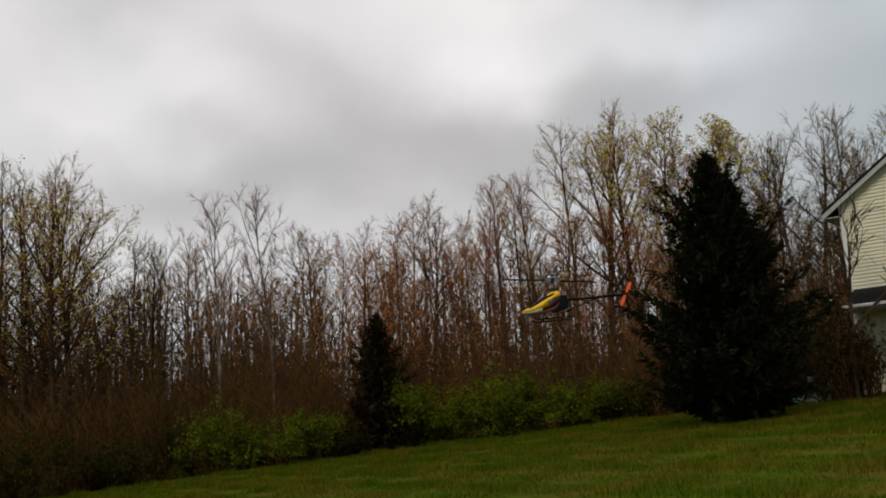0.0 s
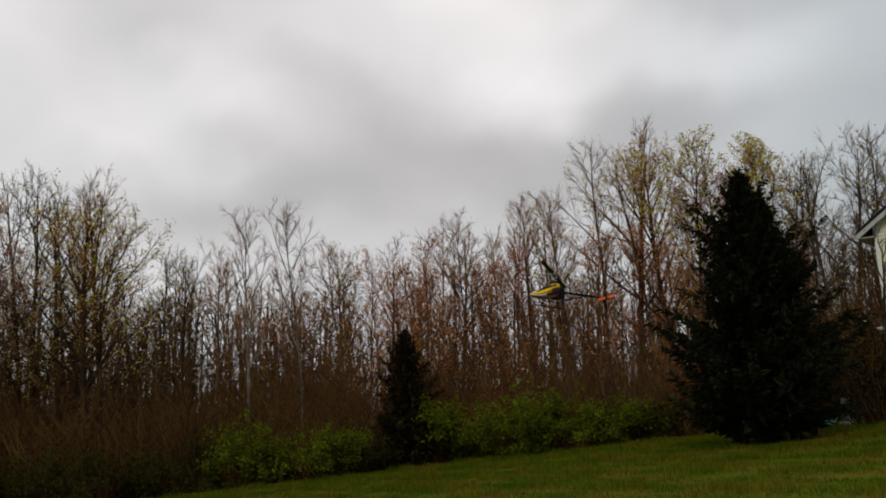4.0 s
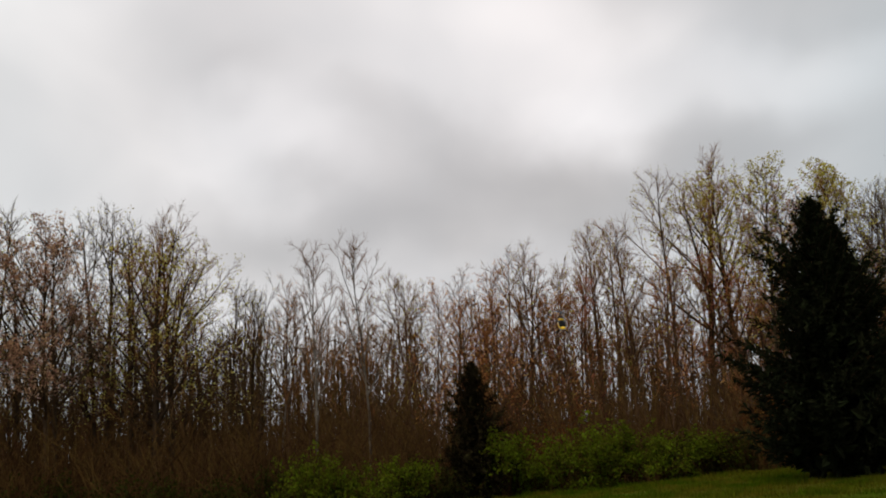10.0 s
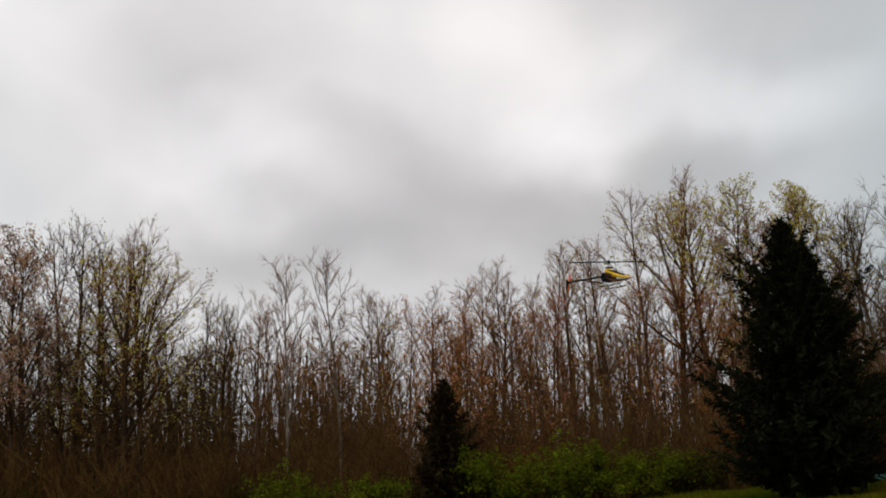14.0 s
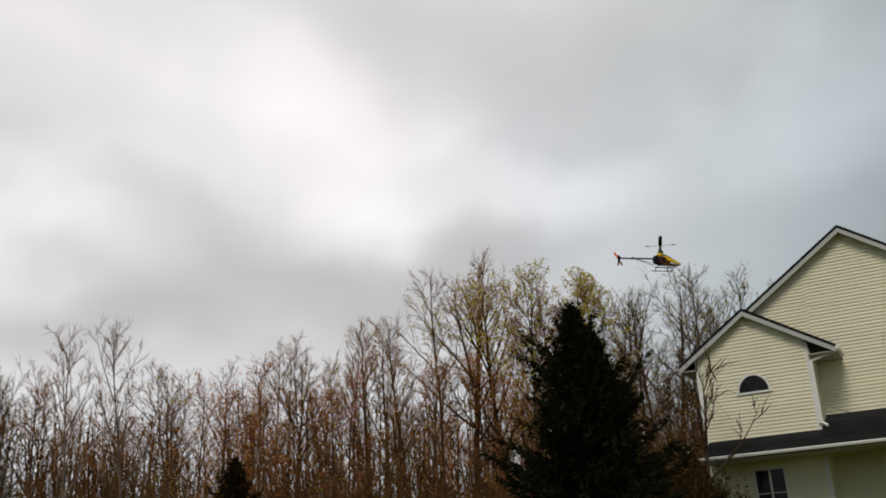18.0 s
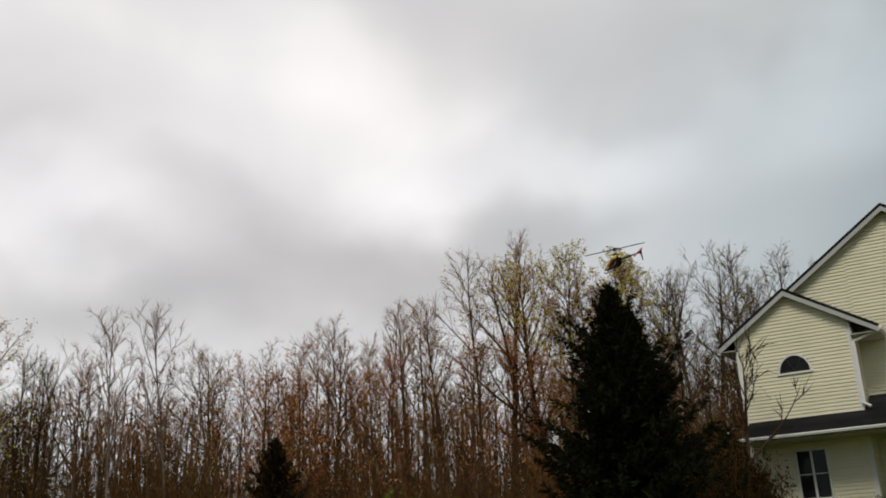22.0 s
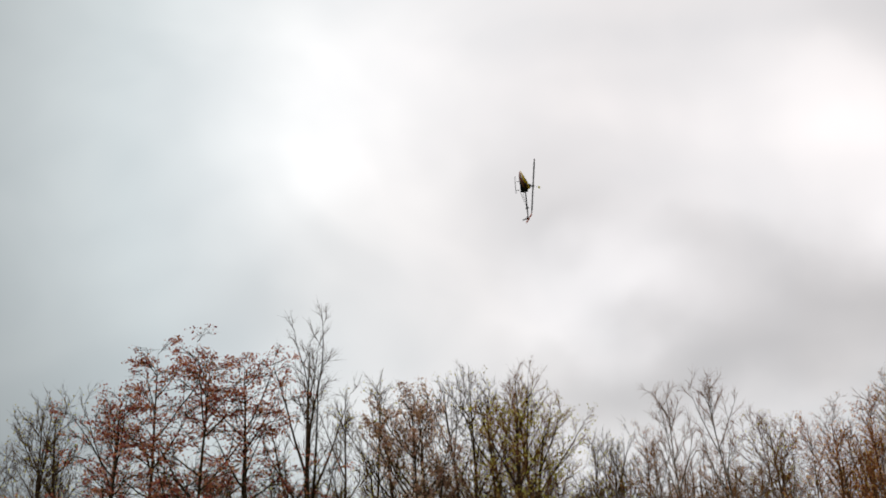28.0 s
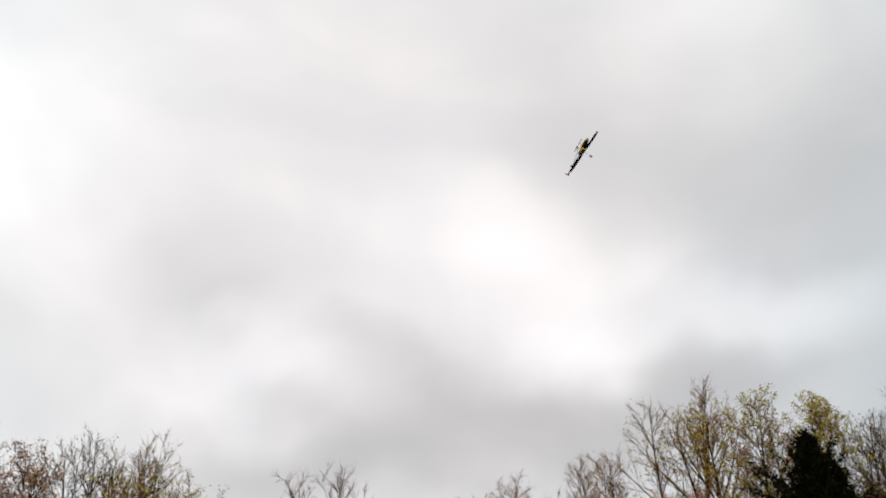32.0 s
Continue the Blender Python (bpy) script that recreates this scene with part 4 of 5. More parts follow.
def thin_stem(net, rng, x, y, h, thick, shoots_on, twigs_on, lean=0.05):
    """One slender leafless stem with shoots and twigs."""
    tr = bent(rng, (x, y, float(ground_z(x, y)) - 0.1), (rng.normal(0, lean), rng.normal(0, lean), 1), h, 4, 0.045, 0.02)
    tube(net, tr, [thick, thick * 0.85, thick * 0.65, thick * 0.4, 0.006], 4)
    n = shoots_on
    f = rng.uniform(0.12, 0.97, (n, 1))
    pts = np.array([along(tr, v) for v in f[:, 0]])
    out = rng.normal(0, 0.5, (n, 3)) + np.array((0, 0, 0.75))
    ends = pts + out * (0.3 + h * 0.16 * (1.05 - f)) * rng.uniform(0.7, 1.4, (n, 1))
    spikes(net, pts, ends, max(0.011, thick * 0.36))
    k = np.repeat(np.arange(n), twigs_on)
    mid = pts[k] + (ends - pts)[k] * rng.uniform(0.15, 0.95, (len(k), 1))
    spikes(net, mid, mid + (out[k] * 0.5 + rng.normal(0, 0.42, (len(k), 3))) * rng.uniform(0.3, 0.8, (len(k), 1)), max(0.009, thick * 0.26))


def build_far_wood():
    """Thin stems far inside the wood, and the young growth among the nearer trees."""
    rng = np.random.default_rng(5)
    net = Net()
    for k in range(1150):
        az, d = (rng.uniform(-48, 68) if k < 900 else rng.uniform(8, 45)), rng.uniform(48, 95)
        thin_stem(net, rng, *polar(az, d), d * math.tan(radians(rng.uniform(4.5, 11.0))), 0.10, 20, 4)
    tagged(new("far_woods", net.mesh("far_woods", BRUSH)), "grey-brown bare stems deep inside the wood", "woods", kind="stuff")
    net = Net()
    for k in range(800):
        az = rng.uniform(-45, 62)
        d = edge_distance(az) + 2.5 + rng.uniform(0, 1) ** 0.8 * 17
        thin_stem(net, rng, *polar(az, d), rng.uniform(2.2, 6.6) * (0.8 + 0.25 * math.sin(az * 0.9)), rng.uniform(0.014, 0.035), 18, 4, 0.12)
    tagged(new("saplings", net.mesh("saplings", TWIG_UNDER)), "leafless brown saplings among the trees", "undergrowth", kind="stuff")


def build_brush():
    """The brown thicket under the trees."""
    rng = np.random.default_rng(6)
    net = Net()
    n = 22000
    az = np.concatenate((rng.uniform(-45, 62, 18000), rng.uniform(8, 48, 4000)))
    depth = rng.uniform(0, 1, n) ** 1.1 * 22
    d = np.array([edge_distance(a) for a in az]) + 1.2 + depth
    x, y = -np.sin(np.radians(az)) * d, np.cos(np.radians(az)) * d
    lump = 0.95 + 0.3 * np.sin(x * 0.9 + 1) * np.sin(y * 0.7) + 0.2 * np.sin(x * 2.3) + 0.15 * np.sin(x * 0.37 + 2)
    h = (0.9 + rng.gamma(2.0, 0.75, n)) * lump + np.where(az > 8, 0.5, np.where(az > -13, -0.4, 0)) + depth * 0.05
    h = np.clip(h, 0.5, 5.5)
    p = np.stack((x, y, ground_z(x, y) - 0.05), 1)
    lean = rng.normal(0, 0.3, (n, 3)) * h[:, None] * 0.5
    lean[:, 2] = h * 0.55
    m = p + lean
    q = m + np.stack((rng.normal(0, 0.26, n) * h, rng.normal(0, 0.26, n) * h, h * 0.5), 1)
    spikes(net, p, m + (q - m) * 0.2, 0.019)
    spikes(net, m, q, 0.016)
    for _ in range(4):
        f = rng.uniform(0.2, 1.0, (n, 1))
        a = p + (m - p) * f if _ < 2 else m + (q - m) * f
        spikes(net, a, a + (rng.normal(0, 0.5, (n, 3)) + np.array((0, 0, 0.6))) * rng.uniform(0.35, 0.9, (n, 1)), 0.014)
    tagged(new("thicket", net.mesh("thicket", BRUSH)), "brown leafless brush under the trees", "brush", kind="stuff")


build_far_wood()
build_brush()


def build_evergreens_and_bushes():
    rng = random.Random(3)
    big = conifer("spruce_tree", 7, 6.3, 2.3, ("large dark spruce on the lawn beside the house", "tree"), 380, 1.75, 0.5)
    place(big, -15.65, 25.0, 15.0, 6.3, wide=1.03)
    discard(big)
    little = conifer("young_spruce", 8, 4.2, 1.32, ("small dark evergreen at the wood's edge", "tree"), 190, 1.7, needle=NEEDLE_BROWN)
    place(little, 4.2, 33.2, 7.45, 4.2)
    discard(little)
    tags = ("leafy green bush at the edge of the lawn", "bush", "bushes along the lawn")
    green = [bush("bush", 30 + i, 2.6, 2.0, 17, tags) for i in range(3)]
    dull = [bush("bush", 36 + i, 2.4, 1.7, 9, ("half-bare olive bush at the edge of the lawn", "bush", "bushes along the lawn"), LEAF_OLIVE) for i in range(2)]
    spots = "2.3 3.9 g 1.15, 0.9 2.4 g 0.8, -1.2 3.9 g 1.1, -3.2 4.1 g 1.2, -5.4 3.6 g 1.0, -7.2 3.1 d 1.1, -8.8 3.3 g 1.0, -10.6 3.0 d 1.1, 5.4 2.0 d 1.0, 7.4 2.5 d 1.0," \
            "9.2 2.9 g 1.0, 11.6 2.7 g 1.0, 13.8 3.1 g 1.0, 16.2 2.3 d 1.1, 18.6 2.0 d 1.1, 21.0 2.0 d 1.1, 23.6 2.2 d 1.1, 26.5 2.4 d 1.1, 30 2.3 d 1.1, 34 2.4 d 1.1, 38 2.4 d 1.1, 42 2.5 d 1.1, -19.6 5.0 d 1.5, -21.4 5.6 d 1.6, -23.4 5.2 d 1.5"
    for i, item in enumerate(spots.split(",")):
        az, el, kind, wide = item.split()
        pool = green if kind == "g" else dull
        place(pool[i % len(pool)], float(az), edge_distance(float(az)) + 0.9 + rng.uniform(0, 0.7), float(el), 2.15 if kind == "g" else 1.9, rng.uniform(0, 360), float(wide))
    rusty = bush("bush", 39, 2.3, 2.4, 9, ("rusty brown shrub behind the green bushes", "bush", "bushes along the lawn"), LEAF_BROWN, 0.07)
    for az, el, wide in ((-0.6, 5.9, 0.9), (1.0, 5.0, 0.7), (3.0, 6.6, 0.7), (-11.6, 5.6, 1.0), (-13.0, 6.4, 1.0)):
        place(rusty, az, edge_distance(az) + 3.0, el, 2.5, az * 40, wide)
    for ob in green + dull + [rusty]:
        discard(ob)


build_evergreens_and_bushes()


def build_house_front():
    """Bare planting and clutter at the foot of the house."""
    sapling = broadleaf("ornamental_tree", 95, 5.5, 0.06, 0.35, 6, 40, 1, fine=0.013, nb=4, reach=0.7, tags=("small bare ornamental tree in front of the siding", "tree"), bark=BARK_DARK, twig_mat=BARK_DARK, spread=0.3)
    m = HOUSE @ pose(0.3, -1.9, 0)
    x, y = m.translation.x, m.translation.y
    copy_thing(sapling, Matrix.Translation((x, y, float(ground_z(x, y)) - 0.05)))
    discard(sapling)
    tags = ("dark brownish shrub at the foot of the house", "shrub", "shrubs by the house")
    shrub = bush("shrub", 44, 1.5, 1.5, 7, tags, NEEDLE_BROWN, 0.07)
    for u, back, s, high in ((0.1, -1.7, 1.05, 1.75), (0.75, -1.8, 0.8, 1.45), (-0.7, -0.9, 1.1, 1.7), (-1.5, 0.5, 1.3, 1.8), (2.4, -1.9, 0.6, 0.5), (3.6, -1.9, 0.6, 0.5)):
        p = (HOUSE @ pose(u, back, 0)).translation
        copy_thing(shrub, Matrix.Translation((p.x, p.y, float(ground_z(p.x, p.y)) - 0.03)) @ pose(0, 0, 0, 0, 0, u * 77) @ Matrix.Diagonal((s, s, high, 1)))
    discard(shrub)
    p = (HOUSE @ pose(-0.95, -0.35, 0)).translation
    unit = empty("air_conditioner", Matrix.Translation((p.x, p.y, float(ground_z(p.x, p.y)))) @ pose(0, 0, 0, 0, 0, -36), "weathered grey air conditioner unit by the house corner", "air conditioner")
    part("slab", box(-0.45, 0.45, -0.45, 0.45, -0.12, 0.06), FOUNDATION, unit, "concrete slab", 0.01)
    part("casing", box(-0.36, 0.36, -0.36, 0.36, 0.06, 0.7), UNIT_GREY, unit, "", 0.02)
    for i in range(9):
        part("louvre", box(-0.33, 0.33, -0.375, -0.362, 0.12 + i * 0.06, 0.15 + i * 0.06), UNIT_GREY, unit)
    part("fan_grille", rod((0, 0, 0.7), (0, 0, 0.73), 0.28, 0.26, 20), BLACK, unit)
    p = (HOUSE @ pose(-1.7, -0.6, 0)).translation
    can = empty("watering_can", Matrix.Translation((p.x, p.y, float(ground_z(p.x, p.y)))), "small faded teal plastic watering can on the lawn", "watering can")
    part("body", rod((0, 0, 0), (0, 0, 0.24), 0.11, 0.095, 14), TEAL, can, "", 0.01, True)
    part("spout", rod((0.09, 0, 0.06), (0.27, 0, 0.27), 0.022, 0.014, 8), TEAL, can)
    part("handle", rod((-0.1, 0, 0.08), (-0.13, 0, 0.26), 0.012, sides=8), TEAL, can)


build_house_front()


def build_grass():
    """Grass blades over the part of the lawn before the wood."""
    rng = np.random.default_rng(9)
    net = Net()
    n = 235000
    az = rng.uniform(-31, 31, n)
    d = 8.5 + 24 * rng.random(n) ** 0.75
    keep = d < np.array([edge_distance(a) for a in az]) + 0.8
    az, d = az[keep], d[keep]
    n = len(d)
    x, y = -np.sin(np.radians(az)) * d, np.cos(np.radians(az)) * d
    clump = 0.95 + 0.35 * np.sin(x * 2.1 + 0.6 * np.sin(y * 1.3)) * np.sin(y * 1.7 + x * 0.4) + 0.2 * np.sin(x * 5.3 + y * 3.1)
    a, t = rng.uniform(0, 6.283, n), rng.uniform(0.015, 0.06, n)
    h = rng.uniform(0.03, 0.085, n) * clump ** 1.6 * (1 + d / 45)
    w = 0.004 + 0.00022 * d
    z = ground_z(x, y) - 0.012
    v = np.stack((np.stack((x - np.sin(a) * w, y + np.cos(a) * w, z), 1), np.stack((x + np.sin(a) * w, y - np.cos(a) * w, z), 1),
                  np.stack((x + np.cos(a) * t, y + np.sin(a) * t, z + h), 1)), 1).reshape(-1, 3)
    net.add(v, np.arange(n * 3).reshape(-1, 3))
    tagged(new("grass", net.mesh("grass", BLADES)), "short uneven green spring grass", "grass", kind="stuff")


build_grass()


# ---- model helicopter: nose along x, rotor above ----
def loft(sections, k=16):
    """Rings of a rounded body: x, middle height, half height up, half height down, half width."""
    rings = []
    for x, zc, up, down, w in sections:
        ring = []
        for i in range(k):
            a = 2 * math.pi * i / k
            s, c = math.sin(a), math.cos(a)
            ring.append((x, w * s * (abs(s) ** -0.15 if s else 1), zc + (up if c > 0 else down) * c))
        rings.append(ring)
    return rings


def skin(rings, pick):
    """The faces of a loft that pick(ring, step) chooses, as a thin shell."""
    bm = bmesh.new()
    seen = {}

    def v(i, j):
        j %= len(rings[0])
        if (i, j) not in seen:
            seen[i, j] = bm.verts.new(rings[i][j])
        return seen[i, j]
    for i in range(len(rings) - 1):
        for j in range(len(rings[0])):
            if pick(i, j):
                bm.faces.new((v(i, j), v(i, j + 1), v(i + 1, j + 1), v(i + 1, j)))
    bmesh.ops.remove_doubles(bm, verts=bm.verts, dist=0.0004)
    bmesh.ops.recalc_face_normals(bm, faces=bm.faces)
    bmesh.ops.solidify(bm, geom=list(bm.faces), thickness=0.0015)
    return bm


def airfoil_blade(x0, x1, chord, thick, twist=0.0):
    bm = bmesh.new()
    prof = [(0.5, 0), (0.35, 0.45), (0.05, 0.5), (-0.5, 0.0), (0.05, -0.35), (0.35, -0.35)]
    ends = []
    for x, c in ((x0, chord * 0.55), (x0 + 0.03, chord), (x1 - 0.008, chord), (x1, chord * 0.7)):
        ends.append([bm.verts.new((x, p * c, q * thick)) for p, q in prof])
    for a, b in zip(ends, ends[1:]):
        for i in range(6):
            bm.faces.new((a[i], a[(i + 1) % 6], b[(i + 1) % 6], b[i]))
    bm.faces.new(ends[0][::-1])
    bm.faces.new(ends[-1])
    bmesh.ops.recalc_face_normals(bm, faces=bm.faces)
    return bm


def build_helicopter():
    heli = empty("model_helicopter", Matrix.Identity(4), "radio-controlled model helicopter with yellow and black canopy, in flight", "model helicopter")
    rings = loft([(-0.04, 0.05, 0.026, 0.03, 0.016), (-0.028, 0.047, 0.036, 0.052, 0.03), (0.0, 0.038, 0.044, 0.072, 0.04), (0.04, 0.022, 0.044, 0.068, 0.044),
                  (0.08, 0.004, 0.04, 0.054, 0.044), (0.118, -0.011, 0.031, 0.04, 0.039), (0.155, -0.021, 0.02, 0.027, 0.03), (0.185, -0.026, 0.01, 0.015, 0.018),
                  (0.2, -0.028, 0.002, 0.004, 0.004)])

    def side(j):  # 0 at the top, 1 at the bottom
        return min(j + 0.5, 16 - j - 0.5) / 8

    def windscreen(i, j):
        return i in (3, 4, 5) and side(j) < 0.36 or i == 2 and 0.2 < side(j) < 0.36

    def stripe(i, j):
        return 4 <= i <= 7 and 0.6 < side(j) < 0.74

    def top(i, j):
        return side(j) < (0.5 if i < 3 else 0.6) and not windscreen(i, j)

    def belly(i, j):
        return side(j) > 0.76 and i > 0
    part("canopy", skin(rings, top), YELLOW, heli, "glossy yellow canopy shell", shade=True)
    part("windscreen", skin(rings, windscreen), BLACK, heli, "black canopy window", shade=True)
    part("side_stripe", skin(rings, stripe), WHITE, heli, "white stripe on the nose", shade=True)
    part("frame_cover", skin(rings, lambda i, j: not (top(i, j) or windscreen(i, j) or stripe(i, j) or belly(i, j))), DARK_MAROON, heli, "black-brown lower canopy", shade=True)
    part("belly", skin(rings, belly), MAROON, heli, "dark red-brown underside", shade=True)
    part("side_frame", prism([(-0.085, 0.005), (-0.06, -0.03), (-0.01, -0.045), (0.02, -0.04), (0.02, 0.03), (-0.03, 0.055), (-0.07, 0.045)], -0.019, 0.019), BLACK, heli, "black carbon frame", 0.004)
    part("motor", rod((0.045, 0, -0.045), (0.045, 0, 0.01), 0.02, sides=14), STEEL, heli)
    part("battery", box(0.02, 0.1, -0.016, 0.016, -0.043, -0.015), PACK_BLUE, heli, "dark blue battery pack", 0.004)
    part("gear_block", box(-0.075, -0.03, -0.02, 0.02, -0.03, 0.05), BLACK, heli, "", 0.004)
    part("main_gear", rod((0, 0, 0.088), (0, 0, 0.094), 0.03, sides=24), BLACK, heli)
    part("mast", rod((0, 0, 0.05), (0, 0, 0.15), 0.004, sides=8), STEEL, heli)
    part("tail_boom", rod((-0.06, 0, 0.022), (-0.425, 0, 0.022), 0.0085, 0.0075, 10), BLACK, heli, shade=True)
    for s in (-1, 1):
        part("boom_brace", rod((-0.06, 0.026 * s, -0.045), (-0.26, 0.008 * s, 0.018), 0.0028, sides=6), BLACK, heli)
    fin = [(-0.395, 0.02), (-0.412, 0.005), (-0.436, -0.06), (-0.446, -0.058), (-0.432, 0.02), (-0.44, 0.05), (-0.43, 0.052), (-0.41, 0.035)]
    part("tail_fin", prism(fin, -0.0135, -0.011), BLACK, heli, "black vertical tail fin")
    part("stabiliser", prism([(-0.275, -0.034), (-0.292, -0.037), (-0.3, -0.03), (-0.288, 0.0), (-0.3, 0.03), (-0.292, 0.037), (-0.275, 0.034), (-0.265, 0.0)], 0, 0.0025), BLACK, heli).matrix_basis = pose(0, 0, 0.022, 90, 0, 0)
    part("tail_gearbox", box(-0.435, -0.41, -0.012, 0.012, 0.012, 0.034), BLACK, heli, "", 0.003)
    for s in (-1, 1):
        sk = rod((-0.085, 0.062 * s, -0.084), (0.11, 0.062 * s, -0.084), 0.0042, sides=8)
        rod((0.11, 0.062 * s, -0.084), (0.14, 0.062 * s, -0.07), 0.0042, 0.003, 8, sk)
        part("skid", sk, BLACK, heli, "black landing skid", shade=True)
        for x in (-0.045, 0.07):
            st = rod((x, 0.018 * s, -0.05), (x, 0.045 * s, -0.06), 0.004, sides=6)
            rod((x, 0.045 * s, -0.06), (x, 0.062 * s, -0.084), 0.004, sides=6, bm=st)
            part("skid_strut", st, BLACK, heli)
    # main rotor
    rotor = part("main_rotor", rod((0, 0, -0.014), (0, 0, 0.014), 0.012, sides=14), BLACK, heli, "black rotor head with two blades")
    rotor.matrix_basis = pose(0, 0, 0.145)
    for a in (0, 180):
        turn = pose(0, 0, 0, 0, 0, a)
        for nm, bm, mt in (("blade_grip", box(0.01, 0.055, -0.009, 0.009, -0.007, 0.007), STEEL), ("rotor_blade", airfoil_blade(0.048, 0.325, 0.035, 0.007), BLADE_BLACK),
                           ("blade_tip", airfoil_blade(0.3255, 0.352, 0.035, 0.007), DARK_MAROON)):
            part(nm, bm, mt, rotor, {"blade_tip": "brownish blade tip", "blade_grip": "metal blade grip"}.get(nm, "")).matrix_basis = turn
    bar = rod((0, -0.145, 0.016), (0, 0.145, 0.016), 0.0018, sides=6)
    part("flybar", bar, STEEL, rotor, "thin steel flybar")
    for s in (-1, 1):
        part("flybar_paddle", box(-0.013, 0.013, 0.125 * s - 0.022, 0.125 * s + 0.022, 0.0145, 0.0175), PADDLE, rotor, "yellow-green flybar paddle", 0.0008)
    part("swashplate", rod((0, 0, -0.06), (0, 0, -0.052), 0.022, sides=18), STEEL, heli).matrix_basis = pose(0, 0, 0.145)
    for a in (40, 160, 280):
        part("link_rod", rod((0.018 * math.cos(radians(a)), 0.018 * math.sin(radians(a)), 0.09), (0.014 * math.cos(radians(a)), 0.014 * math.sin(radians(a)), 0.14), 0.0015, sides=6), STEEL, heli)
    # tail rotor, on the left side of the boom
    tail = part("tail_rotor", rod((0, -0.006, 0), (0, 0.006, 0), 0.007, sides=10), BLACK, heli, "orange two-blade tail rotor")
    tail.matrix_basis = pose(-0.423, 0.024, 0.022)
    for a in (0, 180):
        b = part("tail_blade", airfoil_blade(0.008, 0.076, 0.02, 0.003), ORANGE, tail, "orange tail blade")
        b.matrix_basis = pose(0, 0, 0, 0, a, 0) @ pose(0, 0, 0, 90, 0, 0)
    return heli, rotor, tail


helicopter, main_rotor, tail_rotor = build_helicopter()

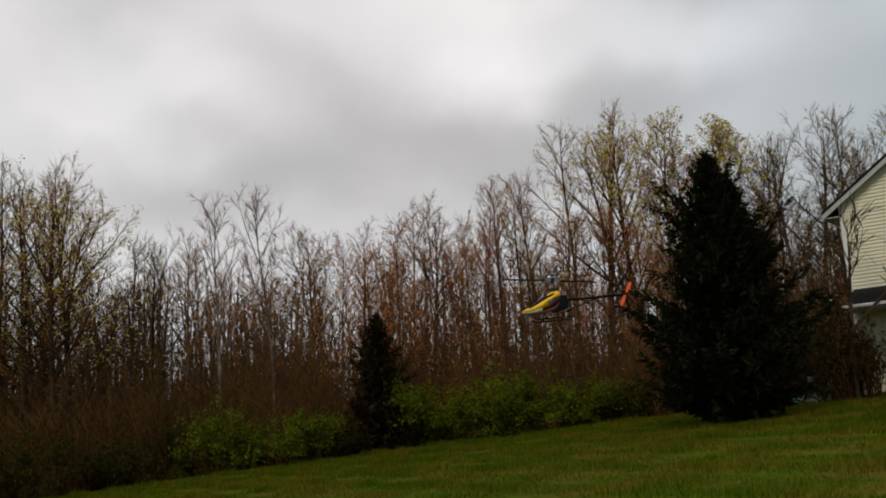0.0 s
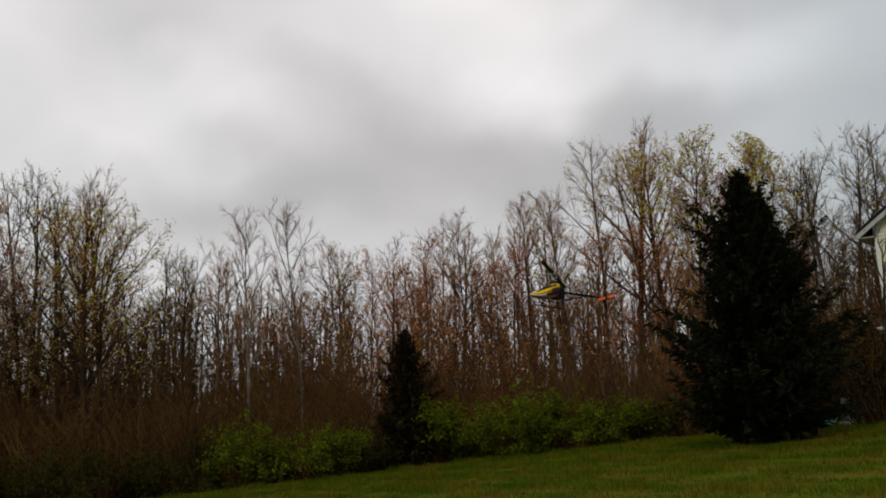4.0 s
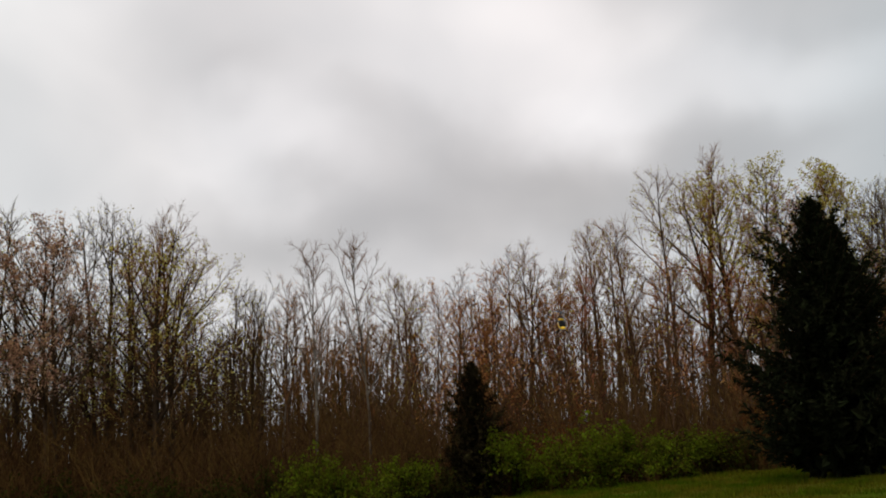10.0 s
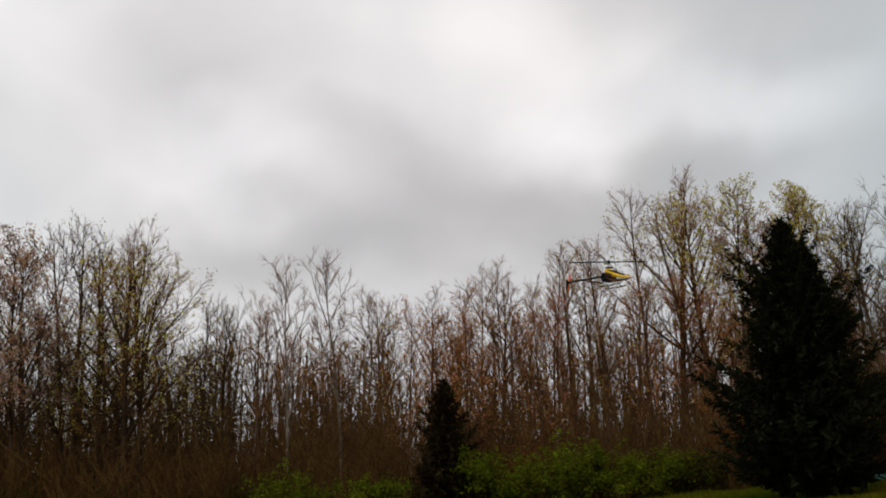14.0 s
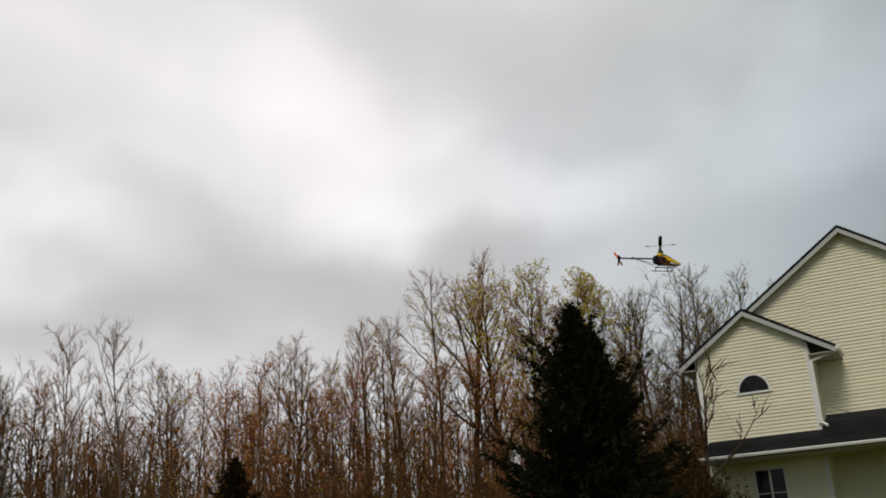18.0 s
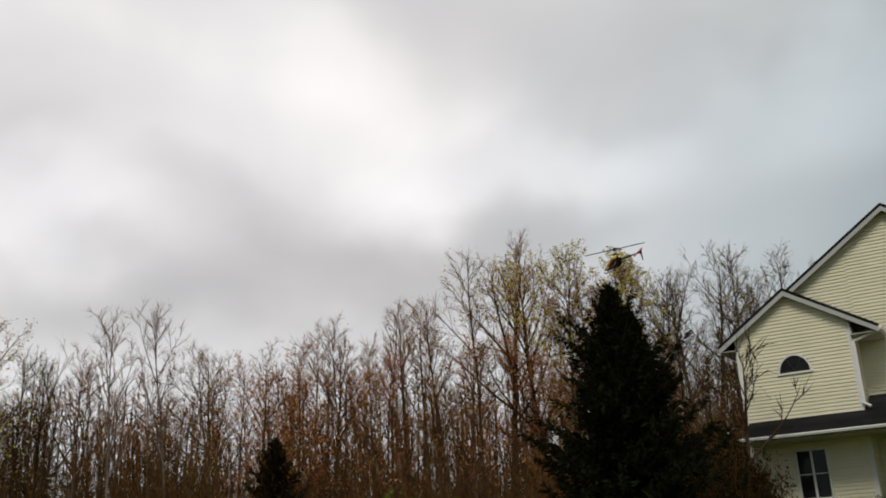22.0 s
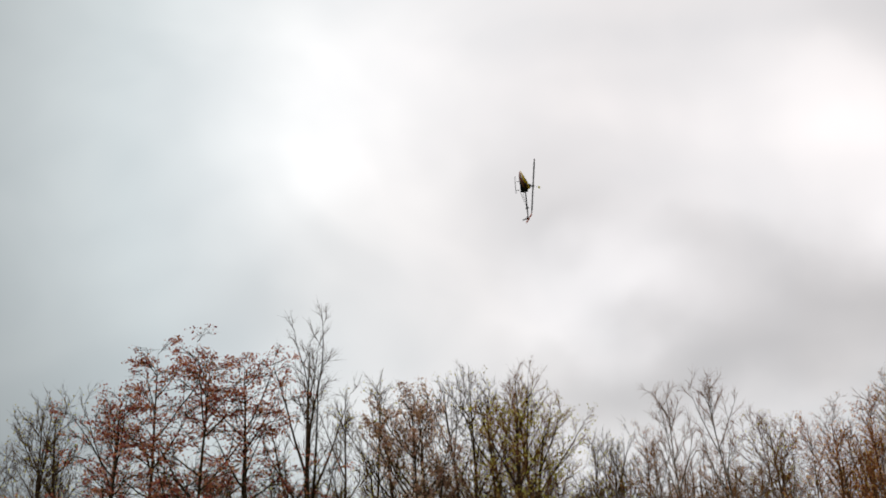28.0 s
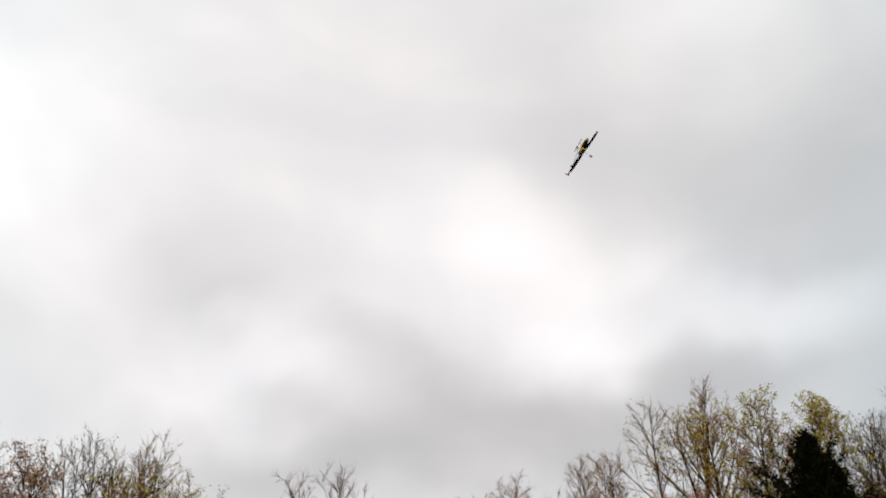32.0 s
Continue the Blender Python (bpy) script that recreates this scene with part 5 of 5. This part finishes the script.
FLIGHT = [  # seconds, place, attitude
    (0, 0.635, 5.763, 2.344, 1.6, 2.3, -177.9),
    (0.3, 0.640, 5.560, 2.373, 5.1, 1.8, -177.5),
    (0.6, 0.679, 5.549, 2.444, 4.2, 4.4, -179.8),
    (1, 0.718, 6.085, 2.618, 1.1, 2.4, 179.8),
    (1.3, 0.738, 6.531, 2.696, -0.8, -1.9, -177.7),
    (1.6, 0.754, 6.856, 2.750, -1.1, -1.6, -177.4),
    (2, 0.834, 7.112, 2.765, -2.0, 2.1, -159.0),
    (2.3, 0.926, 7.181, 2.772, -1.5, 0.4, -156.9),
    (4.5, 0.283, 7.311, 2.759, 5.5, -6.8, -158.6),
    (5, -0.097, 7.454, 2.873, 1.2, -5.1, -158.0),
    (5.3, -0.240, 7.576, 2.838, 1.5, -4.1, -146.3),
    (5.6, -0.352, 7.832, 2.812, 1.4, -2.6, -145.8),
    (6, -0.397, 8.319, 2.895, 1.3, 0.2, -124.8),
    (6.4, -0.358, 8.908, 3.036, -3.0, 3.3, -117.7),
    (7, -0.048, 9.002, 3.264, 3.4, 1.8, -116.7),
    (7.5, 0.130, 9.285, 3.565, 2.2, 4.8, -103.9),
    (8, 0.176, 9.547, 3.838, 2.9, 5.9, -103.9),
    (8.5, 0.142, 10.467, 4.069, 0.9, 8.0, -101.8),
    (9, 0.117, 11.587, 4.150, 2.1, 13.8, -86.6),
    (10, 0.240, 11.356, 3.453, -0.1, 14.0, -84.5),
    (11, 0.328, 11.911, 3.560, 0.1, 13.8, -84.7),
    (12, 0.305, 10.705, 3.763, 0.3, 4.6, -99.4),
    (13, 0.297, 10.698, 3.634, 1.1, 14.4, -84.3),
    (13.5, 0.436, 9.487, 3.396, -3.0, 0.7, -74.2),
    (13.8, 0.738, 9.085, 3.500, -3.6, 4.4, -46.5),
    (14, 0.901, 8.752, 3.594, -0.7, -0.3, -29.9),
    (14.3, 1.251, 8.061, 3.725, -2.7, -4.5, -17.4),
    (14.6, 1.487, 7.549, 3.892, -0.7, -3.3, -15.8),
    (15, 1.881, 7.484, 4.179, -0.5, -2.7, -6.7),
    (15.5, 2.205, 7.765, 4.194, 0.5, -2.0, -7.6),
    (17.5, 3.139, 8.656, 4.404, 1.4, 3.7, -1.8),
    (18, 3.463, 8.883, 4.504, 1.7, 3.1, -3.2),
    (18.5, 3.899, 9.544, 4.562, -0.3, -0.9, -2.1),
    (19, 4.360, 10.674, 4.804, 0.9, -0.6, -14.8),
    (19.5, 4.525, 11.292, 4.702, 0.9, -0.7, -14.5),
    (20, 4.490, 11.470, 4.659, 0.4, -1.7, -14.5),
    (20.5, 4.297, 11.399, 4.727, 1.6, 2.3, -7.2),
    (21, 3.828, 10.547, 4.786, 0.5, 4.0, 2.7),
    (21.5, 3.431, 10.291, 4.880, 2.2, 3.2, 34.8),
    (22, 2.754, 9.421, 4.460, -3.2, -4.8, 109.3),
    (22.5, 2.028, 8.699, 4.195, 1.2, 1.6, 163.5),
    (23, 1.135, 7.713, 3.939, 5.4, 4.7, 175.9),
    (23.5, 0.225, 7.487, 4.158, 1.1, 8.8, 176.5),
    (23.8, -0.495, 7.037, 4.477, -5.0, 6.6, 169.4),
    (24, -0.926, 6.718, 4.739, 3.2, 5.4, 165.5),
    (24.3, -1.410, 6.452, 5.295, 97.6, 7.3, -179.2),
    (24.6, -1.895, 7.060, 5.854, 145.9, -8.8, -158.0),
    (25, -2.206, 9.159, 6.892, 90.1, -10.9, -130.3),
    (25.3, -2.084, 10.283, 6.542, -26.5, -27.6, 168.3),
    (25.5, -1.876, 10.642, 6.115, -17.6, -30.5, 158.7),
    (27.5, -2.722, 12.580, 8.227, -161.6, 21.3, -13.8),
    (27.8, -3.572, 11.695, 7.726, -161.7, -44.2, -26.4),
    (28, -4.027, 10.793, 7.391, -56.0, -70.0, -72.2),
    (28.3, -3.981, 9.694, 6.427, -14.8, -56.9, -121.6),
    (28.6, -3.525, 8.830, 5.547, -14.4, -30.7, -134.7),
    (28.8, -2.780, 8.520, 5.061, -2.4, -9.9, -155.3),
    (29, -2.061, 8.230, 4.656, 0.8, 7.6, 170.0),
    (29.2, -1.382, 7.932, 4.474, -3.7, 23.0, 159.2),
    (29.4, -0.783, 7.693, 4.402, 1.4, 26.4, 145.9),
    (29.6, -0.453, 7.581, 4.328, 3.8, 23.8, 107.1),
    (29.8, -0.182, 7.648, 4.400, -6.3, 18.7, 88.7),
    (30, 0.084, 7.954, 4.547, -1.6, 21.1, 94.0),
    (30.2, 0.158, 8.533, 4.731, 0.7, 19.7, 100.3),
    (30.4, 0.259, 9.375, 4.964, -0.5, 23.3, 121.4),
    (30.6, 0.300, 10.387, 5.318, 0.9, 17.9, 129.3),
    (30.8, 0.187, 11.394, 5.766, -0.5, 19.5, 131.9),
    (31, 0.046, 12.135, 6.265, 1.6, 6.3, 132.7),
    (31.2, 0.076, 12.390, 6.937, -7.0, -32.7, 119.5),
    (31.4, 0.241, 12.376, 7.582, 6.9, -54.4, 97.6),
    (31.6, 0.549, 12.266, 8.413, 119.8, -80.3, -5.2),
    (31.7, 0.689, 12.317, 8.698, 153.8, -67.9, -38.2),
    (32, 1.178, 12.626, 9.628, 155.7, -39.6, -44.2),
]
BLADE_ANGLES = [  # seconds, angle at which a blade stands over the body
    (0, 32), (1, 90), (2, 95), (4.5, 354), (5, 350), (6, 120), (7, 102), (8, 344), (9, 246), (10, 0), (11, 214), (12, 350), (13, 224), (14, 218), (15, 174), (17.5, 224), (18, 254), (19, 60), (20, 85), (21, 184), (22, 202), (23, 82), (23.8, 50), (24, 192), (25, 20), (27.5, 146), (28, 196), (29, 8), (30, 108), (31, 184), (32, 176)
]


def motions():
    rows = [(r[0], pose(*r[1:])) for r in FLIGHT]
    full = [rows[0]]
    for (t0, a), (t1, b) in zip(rows, rows[1:]):
        qa, qb = a.to_quaternion(), b.to_quaternion()
        angle = math.degrees(qa.rotation_difference(qb).angle)
        angle = min(angle, 360 - angle)
        steps = 1 + int(angle / 75)
        for i in range(1, steps):
            f = i / steps
            full.append((t0 + (t1 - t0) * f, Matrix.LocRotScale(a.translation.lerp(b.translation, f), qa.slerp(qb, f), None)))
        full.append((t1, b))
    walk(helicopter, full)
    # the blades turn on between the known angles, at about two turns a second
    marks = [(t, float(a)) for t, a in BLADE_ANGLES]
    turned = [marks[0]]
    for t, a in marks[1:]:
        t0, a0 = turned[-1]
        want = a0 + 640 * (t - t0)
        turned.append((t, a + 180 * round((want - a) / 180)))
    spin, tail = [], []
    steps = 320
    for k in range(steps + 1):
        t = k / 10
        a = float(np.interp(t, [m[0] for m in turned], [m[1] for m in turned]))
        spin.append((t, pose(0, 0, 0.145, 0, 0, a)))
        tail.append((t, pose(-0.423, 0.024, 0.022, 0, 61 + 80 * k, 0)))
    walk(main_rotor, spin)
    walk(tail_rotor, tail)


motions()
